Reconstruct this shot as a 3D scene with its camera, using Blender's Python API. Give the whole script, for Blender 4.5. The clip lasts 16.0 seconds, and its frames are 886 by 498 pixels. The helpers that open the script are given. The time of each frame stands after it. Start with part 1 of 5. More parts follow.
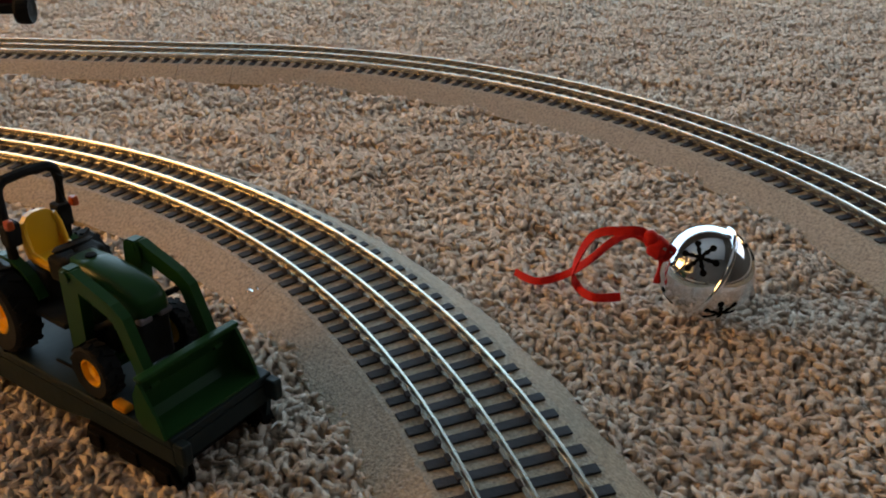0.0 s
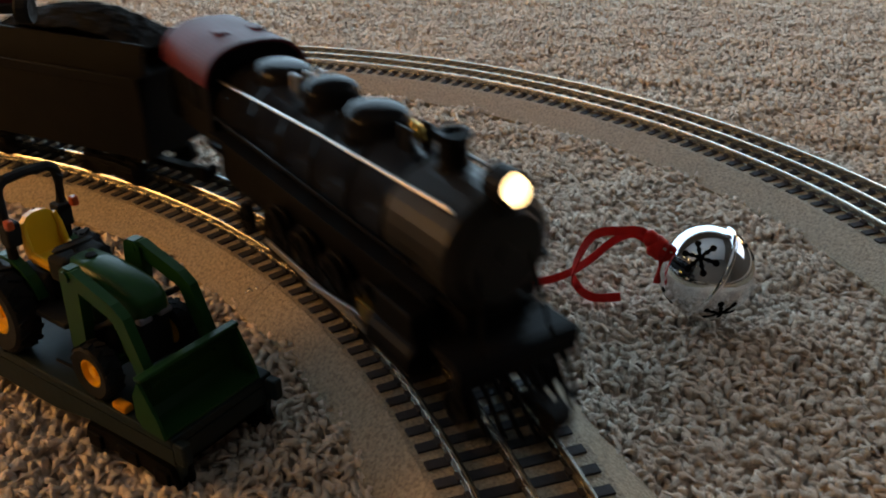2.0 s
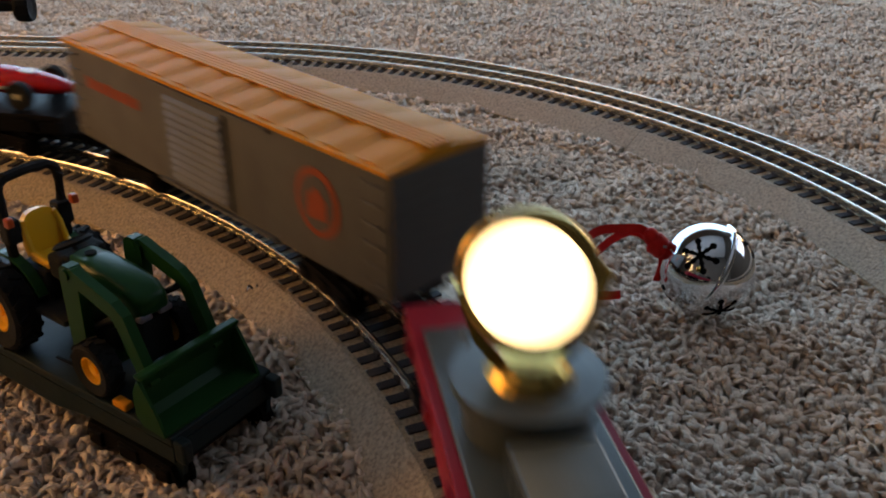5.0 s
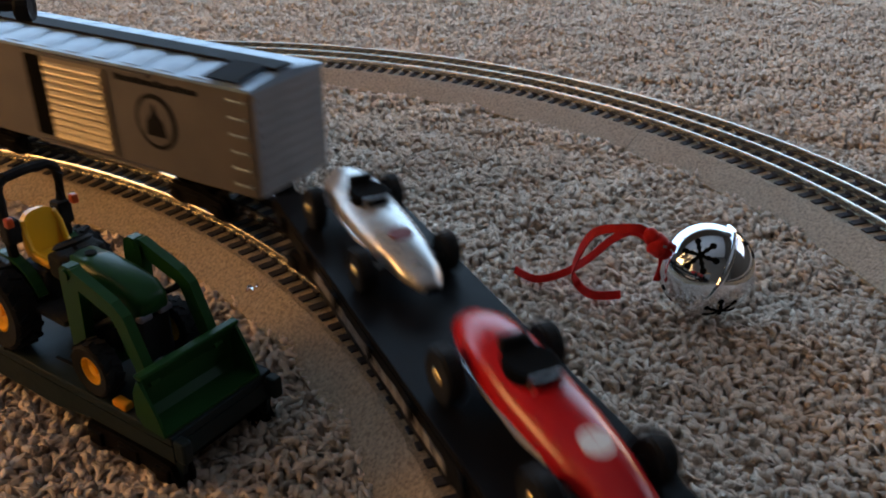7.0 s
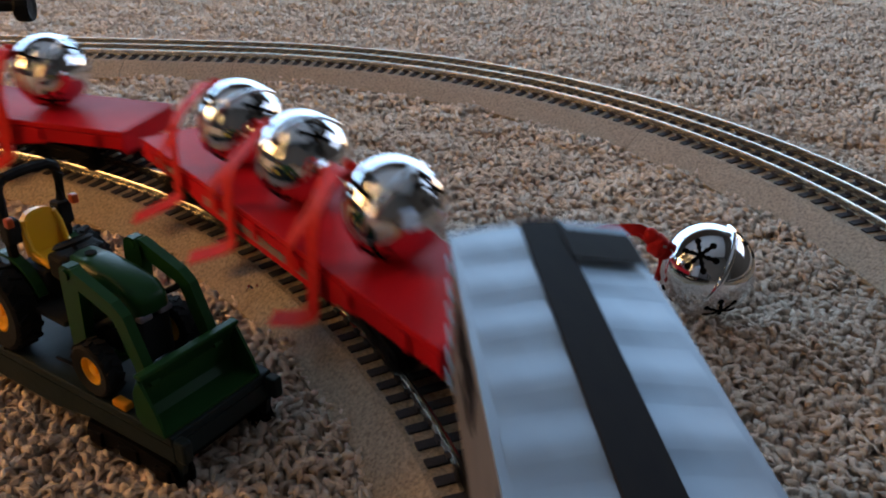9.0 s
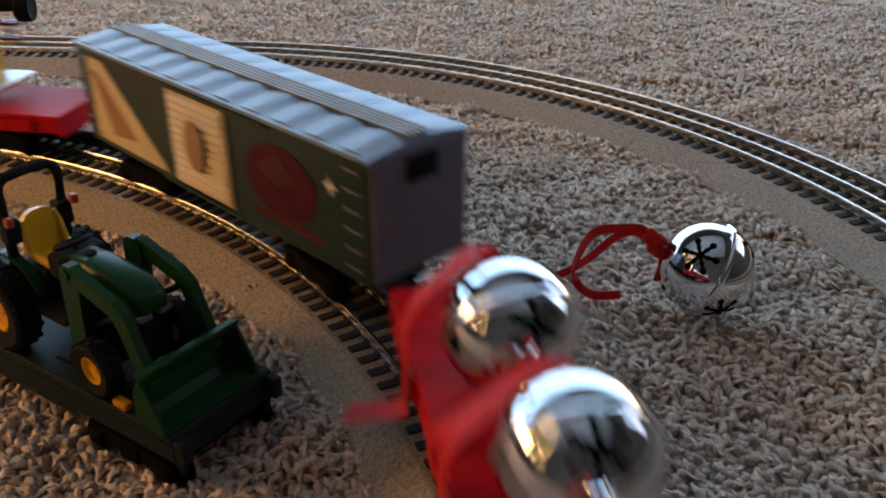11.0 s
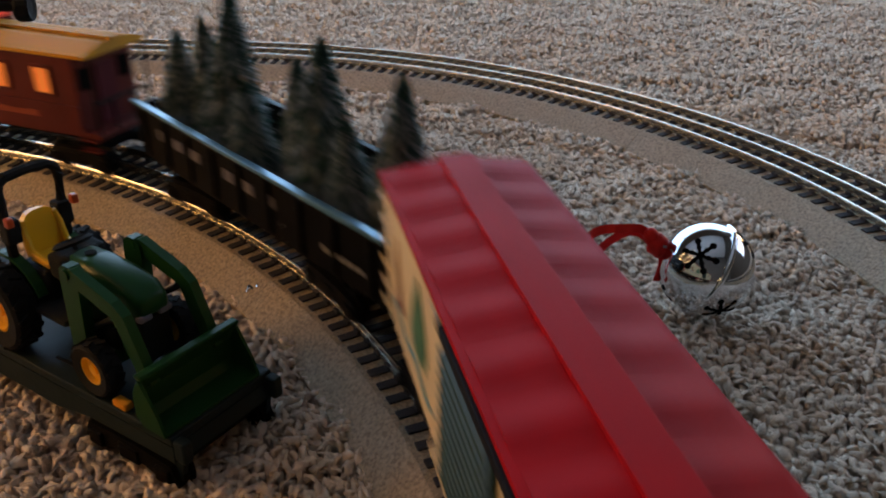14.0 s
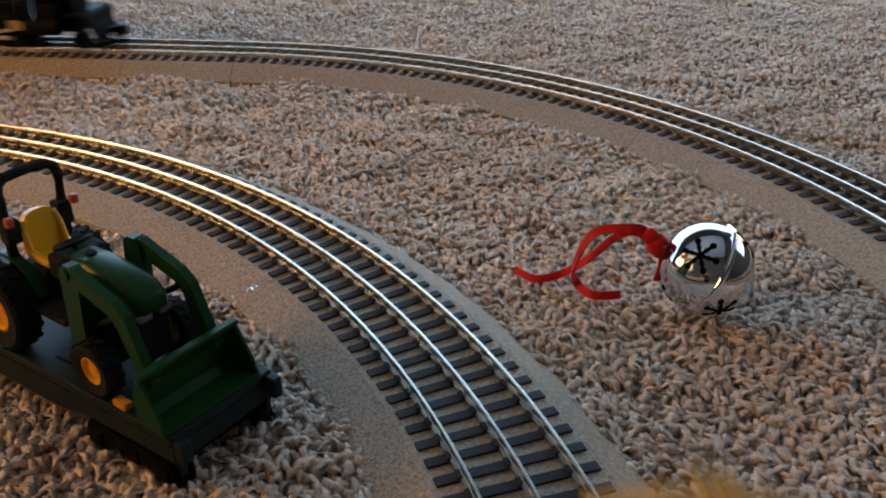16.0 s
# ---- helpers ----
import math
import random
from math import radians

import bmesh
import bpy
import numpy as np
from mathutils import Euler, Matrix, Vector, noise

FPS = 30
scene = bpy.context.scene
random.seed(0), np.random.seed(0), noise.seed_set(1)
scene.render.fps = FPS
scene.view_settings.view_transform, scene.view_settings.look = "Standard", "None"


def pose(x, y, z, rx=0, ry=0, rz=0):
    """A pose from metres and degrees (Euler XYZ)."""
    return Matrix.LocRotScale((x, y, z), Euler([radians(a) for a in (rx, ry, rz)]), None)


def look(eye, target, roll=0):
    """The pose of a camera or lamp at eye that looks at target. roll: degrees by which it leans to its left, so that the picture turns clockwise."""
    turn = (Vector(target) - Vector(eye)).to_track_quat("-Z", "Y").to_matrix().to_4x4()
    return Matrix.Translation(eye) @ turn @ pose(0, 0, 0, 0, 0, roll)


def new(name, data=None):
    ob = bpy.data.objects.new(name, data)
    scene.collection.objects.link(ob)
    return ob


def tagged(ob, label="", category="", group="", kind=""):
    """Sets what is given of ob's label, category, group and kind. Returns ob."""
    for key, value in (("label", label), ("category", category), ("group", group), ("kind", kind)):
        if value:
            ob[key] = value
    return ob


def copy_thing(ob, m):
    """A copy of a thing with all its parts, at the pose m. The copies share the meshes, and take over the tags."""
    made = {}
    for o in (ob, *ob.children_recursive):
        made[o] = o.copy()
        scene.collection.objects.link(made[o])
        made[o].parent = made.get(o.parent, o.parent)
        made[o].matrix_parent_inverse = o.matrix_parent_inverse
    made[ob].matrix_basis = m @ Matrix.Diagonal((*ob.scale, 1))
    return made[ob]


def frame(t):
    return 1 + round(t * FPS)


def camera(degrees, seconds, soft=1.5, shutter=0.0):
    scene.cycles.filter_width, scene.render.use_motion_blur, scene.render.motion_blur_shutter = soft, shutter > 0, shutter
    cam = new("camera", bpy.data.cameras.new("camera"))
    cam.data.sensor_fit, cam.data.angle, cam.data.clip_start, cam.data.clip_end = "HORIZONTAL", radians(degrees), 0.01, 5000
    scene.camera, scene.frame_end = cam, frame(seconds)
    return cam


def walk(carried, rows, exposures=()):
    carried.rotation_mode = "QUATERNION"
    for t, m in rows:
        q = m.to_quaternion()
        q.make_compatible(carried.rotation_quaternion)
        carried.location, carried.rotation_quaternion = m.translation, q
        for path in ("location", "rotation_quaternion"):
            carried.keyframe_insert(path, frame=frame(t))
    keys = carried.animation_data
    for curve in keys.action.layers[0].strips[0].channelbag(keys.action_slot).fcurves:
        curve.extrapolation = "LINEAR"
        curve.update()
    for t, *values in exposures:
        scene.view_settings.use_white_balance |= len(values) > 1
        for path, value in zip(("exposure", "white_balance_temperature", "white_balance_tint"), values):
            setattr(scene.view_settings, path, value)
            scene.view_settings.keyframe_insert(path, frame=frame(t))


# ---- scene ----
cam = camera(54.0, 16.0, soft=2.0, shutter=1.0)
EYE = (0, 0, 0.1867)


def aim(pitch, yaw=0.0):
    return look(EYE, (math.sin(yaw), math.cos(yaw), 0.1867 - math.tan(pitch)), 0.2)


walk(cam, [(0.0, aim(0.4846)), (2.9, aim(0.4846)), (3.4, aim(0.4878)), (4.2, aim(0.4872)), (9.0, aim(0.4872)), (16.0, aim(0.4872))],
     exposures=[(0.0, -0.12, 8350, 25), (2.5, -0.12, 8350, 25), (6.0, -0.16, 7350, 29), (16.0, -0.16, 7350, 29)])

# ---- world and light ----
world = bpy.data.worlds.new("world")
scene.world = world
world.use_nodes = True
sky = world.node_tree.nodes.new("ShaderNodeTexSky")
sky.sky_type, sky.sun_disc = "NISHITA", False
sky.sun_elevation, sky.sun_rotation = radians(12), radians(60)
world.node_tree.links.new(sky.outputs[0], world.node_tree.nodes["Background"].inputs[0])
world.node_tree.nodes["Background"].inputs[1].default_value = 0.05


def area_lamp(name, eye, target, w, h, power, color):
    data = bpy.data.lights.new(name, "AREA")
    data.shape, data.size, data.size_y, data.energy, data.color = "RECTANGLE", w, h, power, color
    ob = new(name, data)
    ob.matrix_world = look(eye, target)
    return ob


# dusk daylight in the window opening, and the warm lamps of the room behind
area_lamp("window_light", (-0.60, 1.37, 0.54), (-0.57, 0.37, 0.94), 3.2, 0.94, 46, (0.34, 0.69, 1.0))
area_lamp("side_window_light", (1.36, 0.9, 0.85), (0.36, 0.9, 1.0), 0.9, 0.9, 7, (0.44, 0.72, 1.0))
area_lamp("lamp_light", (-1.02, 0.34, 0.35), (0.0, 0.40, 0.02), 0.30, 0.30, 4.8, (1.0, 0.61, 0.22))
area_lamp("table_lamp_light", (0.95, 1.33, 0.26), (0.2, 0.5, 0.1), 0.4, 0.3, 1.8, (1.0, 0.66, 0.25))


# ---- materials ----
def mat(name, color, rough=0.5, metal=0.0, color2=None, scale=40.0, bump=0.0, bump_scale=300.0, coat=0.0, island=0.0, obj=0.0, emit=0.0, emit_color=None, spec=0.5):
    m = bpy.data.materials.new(name)
    m.use_nodes = True
    nt = m.node_tree
    bs = nt.nodes["Principled BSDF"]
    bs.inputs["Roughness"].default_value, bs.inputs["Metallic"].default_value = rough, metal
    bs.inputs["Coat Weight"].default_value = coat
    bs.inputs["Specular IOR Level"].default_value = spec
    col = nt.nodes.new("ShaderNodeRGB")
    col.outputs[0].default_value = (*color, 1)
    out = col.outputs[0]
    tc = nt.nodes.new("ShaderNodeTexCoord")
    if color2:
        n = nt.nodes.new("ShaderNodeTexNoise")
        n.inputs["Scale"].default_value, n.inputs["Detail"].default_value = scale, 6
        nt.links.new(tc.outputs["Object"], n.inputs["Vector"])
        ramp = nt.nodes.new("ShaderNodeMapRange")
        ramp.inputs[1].default_value, ramp.inputs[2].default_value = 0.35, 0.65
        nt.links.new(n.outputs[0], ramp.inputs[0])
        mix = nt.nodes.new("ShaderNodeMix")
        mix.data_type = "RGBA"
        mix.inputs[7].default_value = (*color2, 1)
        nt.links.new(ramp.outputs[0], mix.inputs[0])
        nt.links.new(out, mix.inputs[6])
        out = mix.outputs[2]
        rr = nt.nodes.new("ShaderNodeMapRange")
        rr.inputs[3].default_value, rr.inputs[4].default_value = rough * 0.85, min(1, rough * 1.2)
        nt.links.new(n.outputs[0], rr.inputs[0])
        nt.links.new(rr.outputs[0], bs.inputs["Roughness"])
    if island or obj:
        src = nt.nodes.new("ShaderNodeNewGeometry").outputs["Random Per Island"] if island else nt.nodes.new("ShaderNodeObjectInfo").outputs["Random"]
        amount = island or obj
        mr = nt.nodes.new("ShaderNodeMapRange")
        mr.inputs[3].default_value, mr.inputs[4].default_value = 1 - amount, 1 + amount
        nt.links.new(src, mr.inputs[0])
        hsv = nt.nodes.new("ShaderNodeHueSaturation")
        nt.links.new(mr.outputs[0], hsv.inputs["Value"])
        nt.links.new(out, hsv.inputs["Color"])
        out = hsv.outputs[0]
    nt.links.new(out, bs.inputs["Base Color"])
    if bump:
        n2 = nt.nodes.new("ShaderNodeTexNoise")
        n2.inputs["Scale"].default_value, n2.inputs["Detail"].default_value = bump_scale, 4
        nt.links.new(tc.outputs["Object"], n2.inputs["Vector"])
        b = nt.nodes.new("ShaderNodeBump")
        b.inputs["Strength"].default_value, b.inputs["Distance"].default_value = bump, 0.001
        nt.links.new(n2.outputs[0], b.inputs["Height"])
        nt.links.new(b.outputs[0], bs.inputs["Normal"])
    if emit:
        bs.inputs["Emission Color"].default_value = (*(emit_color or color), 1)
        bs.inputs["Emission Strength"].default_value = emit
    return m


M = dict(
    carpet=mat("carpet_yarn", (0.77, 0.625, 0.515), 0.95, color2=(0.69, 0.55, 0.45), scale=14, island=0.13, bump=0.8, bump_scale=2200, spec=0.1),
    backing=mat("carpet_backing", (0.44, 0.36, 0.29), 1.0, color2=(0.36, 0.29, 0.235), scale=60, spec=0.1),
    ballast=mat("ballast_plastic", (0.43, 0.325, 0.215), 0.55, color2=(0.22, 0.165, 0.108), scale=700, bump=1.0, bump_scale=900),
    tie=mat("tie_plastic", (0.024, 0.022, 0.026), 0.7, color2=(0.036, 0.034, 0.04), scale=200, bump=0.3, bump_scale=600, obj=0.2, spec=0.25),
    rail=mat("nickel_rail", (0.57, 0.53, 0.46), 0.24, 1.0, color2=(0.46, 0.425, 0.37), scale=60),
    black=mat("black_plastic", (0.0045, 0.0045, 0.005), 0.42, color2=(0.0065, 0.006, 0.006), scale=80, bump=0.1, spec=0.035),
    gloss=mat("black_enamel", (0.005, 0.005, 0.006), 0.14, color2=(0.008, 0.0075, 0.0075), scale=60, spec=0.03),
    wall=mat("wall_paint", (0.09, 0.075, 0.06), 0.9, color2=(0.085, 0.07, 0.058), scale=3, bump=0.2, bump_scale=150),
    ceil=mat("ceiling_paint", (0.62, 0.62, 0.615), 0.95, color2=(0.58, 0.58, 0.575), scale=4, bump=0.3, bump_scale=120),
    trim=mat("white_trim", (0.75, 0.73, 0.7), 0.4, color2=(0.7, 0.69, 0.66), scale=8),
)


# ---- mesh helpers ----
def part(name, bm, material, parent=None, label="", smooth=False, m=None):
    me = bpy.data.meshes.new(name)
    bm.to_mesh(me)
    bm.free()
    me.materials.append(material)
    if smooth:
        me.polygons.foreach_set("use_smooth", [True] * len(me.polygons))
    ob = new(name, me)
    if parent:
        ob.parent = parent
    if m is not None:
        ob.matrix_local = m
    if label:
        ob["label"] = label
    return ob


def thing(name, label, category, group="", kind="", m=None):
    ob = new(name)
    ob.empty_display_size = 0.02
    if m is not None:
        ob.matrix_basis = m
    return tagged(ob, label, category, group, kind)


def box(bm, x0, x1, y0, y1, z0, z1, bevel=0.0, m=None):
    """A box, its edges rounded by bevel."""
    r = bmesh.ops.create_cube(bm, size=1)
    vs = r["verts"]
    for v in vs:
        v.co = Vector((x0 + (v.co.x + 0.5) * (x1 - x0), y0 + (v.co.y + 0.5) * (y1 - y0), z0 + (v.co.z + 0.5) * (z1 - z0)))
    if bevel:
        es = list({e for v in vs for e in v.link_edges})
        rb = bmesh.ops.bevel(bm, geom=es, offset=bevel, segments=2, affect="EDGES", profile=0.5)
        vs = list({v for f in rb["faces"] for v in f.verts} | {v for v in vs if v.is_valid})
    if m is not None:
        bmesh.ops.transform(bm, matrix=m, verts=[v for v in vs if v.is_valid])
    return bm


def turned(bm, profile, seg=24, axis="Z", m=None, caps=True):
    """A body of revolution from (radius, height) pairs, about the z axis or another one."""
    rings = []
    made = []
    for r, h in profile:
        ring = []
        for i in range(seg):
            a = 2 * math.pi * i / seg
            ring.append(bm.verts.new((r * math.cos(a), r * math.sin(a), h)))
        rings.append(ring)
        made += ring
    for a, b in zip(rings, rings[1:]):
        for i in range(seg):
            bm.faces.new((a[i], a[(i + 1) % seg], b[(i + 1) % seg], b[i]))
    if caps:
        bm.faces.new(rings[0][::-1])
        bm.faces.new(rings[-1])
    turn = {"Z": Matrix(), "X": pose(0, 0, 0, 0, 90, 0), "Y": pose(0, 0, 0, -90, 0, 0)}[axis]
    bmesh.ops.transform(bm, matrix=(m if m is not None else Matrix()) @ turn, verts=made)
    return bm


def extruded(bm, pts, y0, y1, m=None, plane="XZ"):
    """A closed outline pulled along the third axis from y0 to y1."""
    put = {"XZ": lambda p, t: (p[0], t, p[1]), "YZ": lambda p, t: (t, p[0], p[1]), "XY": lambda p, t: (p[0], p[1], t)}[plane]
    a = [bm.verts.new(put(p, y0)) for p in pts]
    b = [bm.verts.new(put(p, y1)) for p in pts]
    n = len(pts)
    fs = [bm.faces.new(a), bm.faces.new(b[::-1])]
    for i in range(n):
        fs.append(bm.faces.new((a[i], b[i], b[(i + 1) % n], a[(i + 1) % n])))
    bmesh.ops.recalc_face_normals(bm, faces=fs)
    if m is not None:
        bmesh.ops.transform(bm, matrix=m, verts=a + b)
    return bm


def tube(bm, pts, r, seg=8, flat=None):
    """A pipe along points; flat gives a strap of that half width."""
    pts = [Vector(p) for p in pts]
    rings = []
    for i, p in enumerate(pts):
        d = (pts[min(i + 1, len(pts) - 1)] - pts[max(i - 1, 0)]).normalized()
        side = d.cross(Vector((0, 0, 1)))
        side = side.normalized() if side.length > 1e-4 else Vector((1, 0, 0))
        up = side.cross(d)
        rings.append([bm.verts.new(p + side * math.cos(2 * math.pi * k / seg) * (flat or r) + up * math.sin(2 * math.pi * k / seg) * r) for k in range(seg)])
    for a, b in zip(rings, rings[1:]):
        for k in range(seg):
            bm.faces.new((a[k], a[(k + 1) % seg], b[(k + 1) % seg], b[k]))
    bm.faces.new(rings[0][::-1])
    bm.faces.new(rings[-1])
    return bm


# ---- the plan: an inner and an outer oval of track ----
R = 0.457
GA = 0.0169
FLOOR = -0.0165
ARC = radians(45)
C_IN, A_IN = (-0.4081, 0.0613), 0.6839 + ARC
C_OUT, A_OUT = (-0.2021, 0.2478), 0.7010 + ARC


class Loop:
    """A closed run of curves and straights: s = 0 where the visible curve begins, forwards with the trains (clockwise)."""

    def __init__(self, start, heading, parts):
        self.segs, s, m = [], 0.0, Matrix.Translation((*start, 0)) @ Matrix.Rotation(heading, 4, "Z")
        for turn, length in parts:
            self.segs.append((s, m.copy(), turn, length))
            m = m @ self.local(turn, length)
            s += length
        self.length = s

    @staticmethod
    def local(turn, l):
        if not turn:
            return Matrix.Translation((l, 0, 0))
        a = l / R
        return Matrix.Translation((R * math.sin(a), -R * (1 - math.cos(a)), 0)) @ Matrix.Rotation(-a, 4, "Z")

    def at(self, s):
        s %= self.length
        for s0, m, turn, length in reversed(self.segs):
            if s >= s0:
                return m @ self.local(turn, s - s0)
        return self.segs[0][1]


def start_of(c, a):
    return (c[0] + R * math.cos(a), c[1] + R * math.sin(a)), a - math.pi / 2


CURVE, S10, FIT = (True, R * ARC), (False, 0.254), (False, 0.0445)
inner = Loop(*start_of(C_IN, A_IN), [CURVE] * 4 + [S10] * 4 + [CURVE] * 4 + [S10] * 4)
outer = Loop(*start_of(C_OUT, A_OUT), [CURVE] * 2 + [S10] * 3 + [CURVE] * 2 + [S10] * 6 + [CURVE] * 2 + [S10] * 3 + [CURVE] * 2 + [S10] * 5 + [(False, 0.254 - 2 * 0.0445), FIT, FIT])



# ---- room: floor, walls, ceiling, window ----
X0, X1, Y0, Y1, TOP = -2.6, 1.4, -1.15, 1.4, 2.3


def structure(name, bm, material, label, category):
    return tagged(part(name, bm, material), label, category, kind="structure")


def build_room():
    structure("floor", box(bmesh.new(), X0, X1, Y0, Y1, FLOOR - 0.06, FLOOR - 0.0034), M["backing"], "woven backing of a beige shag carpet floor", "floor")
    structure("ceiling", box(bmesh.new(), X0, X1, Y0, Y1, TOP, TOP + 0.1), M["ceil"], "plain white painted ceiling", "ceiling")
    t = 0.1
    structure("wall_west", box(bmesh.new(), X0 - t, X0, Y0 - t, Y1 + t, FLOOR - 0.06, TOP), M["wall"], "plain brown painted wall", "wall")
    bm = bmesh.new()
    a, b, c, d = 0.43, 1.37, 0.38, 1.32
    box(bm, X1, X1 + t, Y0 - t, a, FLOOR - 0.06, TOP)
    box(bm, X1, X1 + t, b, Y1 + t, FLOOR - 0.06, TOP)
    box(bm, X1, X1 + t, a, b, FLOOR - 0.06, c)
    box(bm, X1, X1 + t, a, b, d, TOP)
    structure("wall_east", bm, M["wall"], "brown painted wall with a window opening", "wall")
    bm = bmesh.new()
    for y in (a, b - 0.04):
        box(bm, X1 + 0.03, X1 + 0.07, y, y + 0.04, c, d)
    for z in (c, d - 0.04):
        box(bm, X1 + 0.032, X1 + 0.068, a + 0.041, b - 0.041, z, z + 0.04)
    structure("window_2", bm, M["trim"], "white window frame in the side wall", "window")
    structure("wall_south", box(bmesh.new(), X0, X1, Y0 - t, Y0, FLOOR - 0.06, TOP), M["wall"], "plain brown painted wall", "wall")
    bm = bmesh.new()
    a, b, c, d = -2.23, 1.03, 0.05, 1.04
    box(bm, X0, a, Y1, Y1 + t, FLOOR - 0.06, TOP)
    box(bm, b, X1, Y1, Y1 + t, FLOOR - 0.06, TOP)
    box(bm, a, b, Y1, Y1 + t, FLOOR - 0.06, c)
    box(bm, a, b, Y1, Y1 + t, d, TOP)
    structure("wall_north", bm, M["wall"], "brown painted wall with a window opening", "wall")
    bm = bmesh.new()
    for x in (a, (a + b) / 2 - 0.02, b - 0.04):
        box(bm, x, x + 0.04, Y1 + 0.03, Y1 + 0.07, c, d)
    for z in (c, d - 0.04):
        box(bm, a + 0.041, b - 0.041, Y1 + 0.032, Y1 + 0.068, z, z + 0.04)
    structure("window_1", bm, M["trim"], "white two-light window frame", "window")


build_room()


# ---- carpet: twisted yarn tufts in the part of the floor that the camera sees ----
def near_track(x, y, loop, half):
    d = np.full(x.shape, 9.0)
    for s0, m, turn, length in loop.segs:
        n = max(2, int(length / 0.03))
        for i in range(n + 1):
            p = (m @ Loop.local(turn, length * i / n)).translation
            d = np.minimum(d, np.hypot(x - p.x, y - p.y))
    return d < half


def tuft_field(y0, y1, step, sides, rings, seed):
    """Bent yarn ends on a jittered grid between two depths: their vertices and faces."""
    rng = np.random.default_rng(seed)
    gx, gy = np.meshgrid(np.arange(-0.64, 0.66, step), np.arange(y0, y1, step))
    x, y = gx.ravel(), gy.ravel()
    keep = np.abs(x) < 0.54 * y + 0.06
    x, y = x[keep], y[keep]
    x = x + rng.uniform(-0.6, 0.6, x.size) * step
    y = y + rng.uniform(-0.6, 0.6, y.size) * step
    edge = 0.0368 + 0.0016 * np.sin(x * 83 + 3 * np.sin(y * 71)) + rng.uniform(-0.0014, 0.0010, x.size)
    keep = ~(near_track(x, y, inner, edge) | near_track(x, y, outer, edge))
    x, y = x[keep], y[keep]
    n = x.size
    lean = rng.uniform(0, 2 * math.pi, n)
    out = step * rng.uniform(0.7, 3.0 if rings > 4 else 1.5, n)
    tall = 0.0088 + 0.0026 * np.sin(x * 61 + 2 * np.sin(y * 47)) * np.sin(y * 53 + 1.3) + rng.uniform(-0.0016, 0.0022, n)
    curl = rng.uniform(-2.0, 2.0, n)
    rad = step * rng.uniform(0.40 if rings > 4 else 0.50, 0.58 if rings > 4 else 0.68, n)
    verts = np.zeros((n, rings * sides + 1, 3), np.float32)
    for k in range(rings):
        f = k / (rings - 0.6)
        a = lean + curl * f
        px, py = x + np.cos(a) * out * f ** 1.5 * 1.25, y + np.sin(a) * out * f ** 1.5 * 1.25
        pz = FLOOR - 0.009 + tall * np.sin(f * (1.2 + 0.62 * np.minimum(out / step, 1.6)))
        r = rad * (0.9 + 0.3 * math.sin(math.pi * f)) * (0.72 if k == rings - 1 else 1)
        for j in range(sides):
            b = 2 * math.pi * j / sides + 0.7 * k
            q = r * (1 + 0.24 * math.cos(4 * math.pi * j / sides))
            verts[:, k * sides + j, 0] = px + np.cos(b) * q
            verts[:, k * sides + j, 1] = py + np.sin(b) * q
            verts[:, k * sides + j, 2] = pz - np.cos(b - a) * q * 0.75
    a = lean + curl
    verts[:, -1, 0], verts[:, -1, 1] = x + np.cos(a) * out * 1.4, y + np.sin(a) * out * 1.4
    verts[:, -1, 2] = verts[:, (rings - 1) * sides:rings * sides, 2].mean(1) + rad * 0.4
    quads = [(k * sides + j, k * sides + (j + 1) % sides, (k + 1) * sides + (j + 1) % sides, (k + 1) * sides + j) for k in range(rings - 1) for j in range(sides)]
    tris = [((rings - 1) * sides + j, (rings - 1) * sides + (j + 1) % sides, rings * sides) for j in range(sides)]
    per = rings * sides + 1
    base = (np.arange(n) * per)[:, None]
    loops = np.concatenate([np.array(quads).ravel()[None, :] + base, np.array(tris).ravel()[None, :] + base], 1)
    lens = np.tile(np.array([4] * len(quads) + [3] * len(tris)), n)
    return verts.reshape(-1, 3), loops.ravel(), lens


def build_carpet():
    V, Ls, N, count = [], [], [], 0
    for field in (tuft_field(0.10, 0.36, 0.0026, 6, 6, 3), tuft_field(0.36, 0.60, 0.0028, 6, 5, 4), tuft_field(0.60, 1.10, 0.0035, 4, 4, 5)):
        V.append(field[0])
        Ls.append(field[1] + count)
        N.append(field[2])
        count += len(field[0])
    verts, loops, lens = np.concatenate(V), np.concatenate(Ls), np.concatenate(N)
    me = bpy.data.meshes.new("carpet_pile")
    me.vertices.add(len(verts))
    me.vertices.foreach_set("co", verts.ravel())
    me.loops.add(loops.size)
    me.loops.foreach_set("vertex_index", loops.astype(np.int32))
    me.polygons.add(lens.size)
    me.polygons.foreach_set("loop_start", np.concatenate([[0], np.cumsum(lens)[:-1]]).astype(np.int32))
    me.update(calc_edges=True)
    me.validate()
    me.polygons.foreach_set("use_smooth", np.ones(len(me.polygons), bool))
    me.materials.append(M["carpet"])
    tagged(new("carpet_pile", me), "beige twisted shag carpet pile on the floor", "carpet", kind="stuff")


build_carpet()


# ---- track: moulded roadbed, ties and three rails ----
TIE_TOP = -0.0044


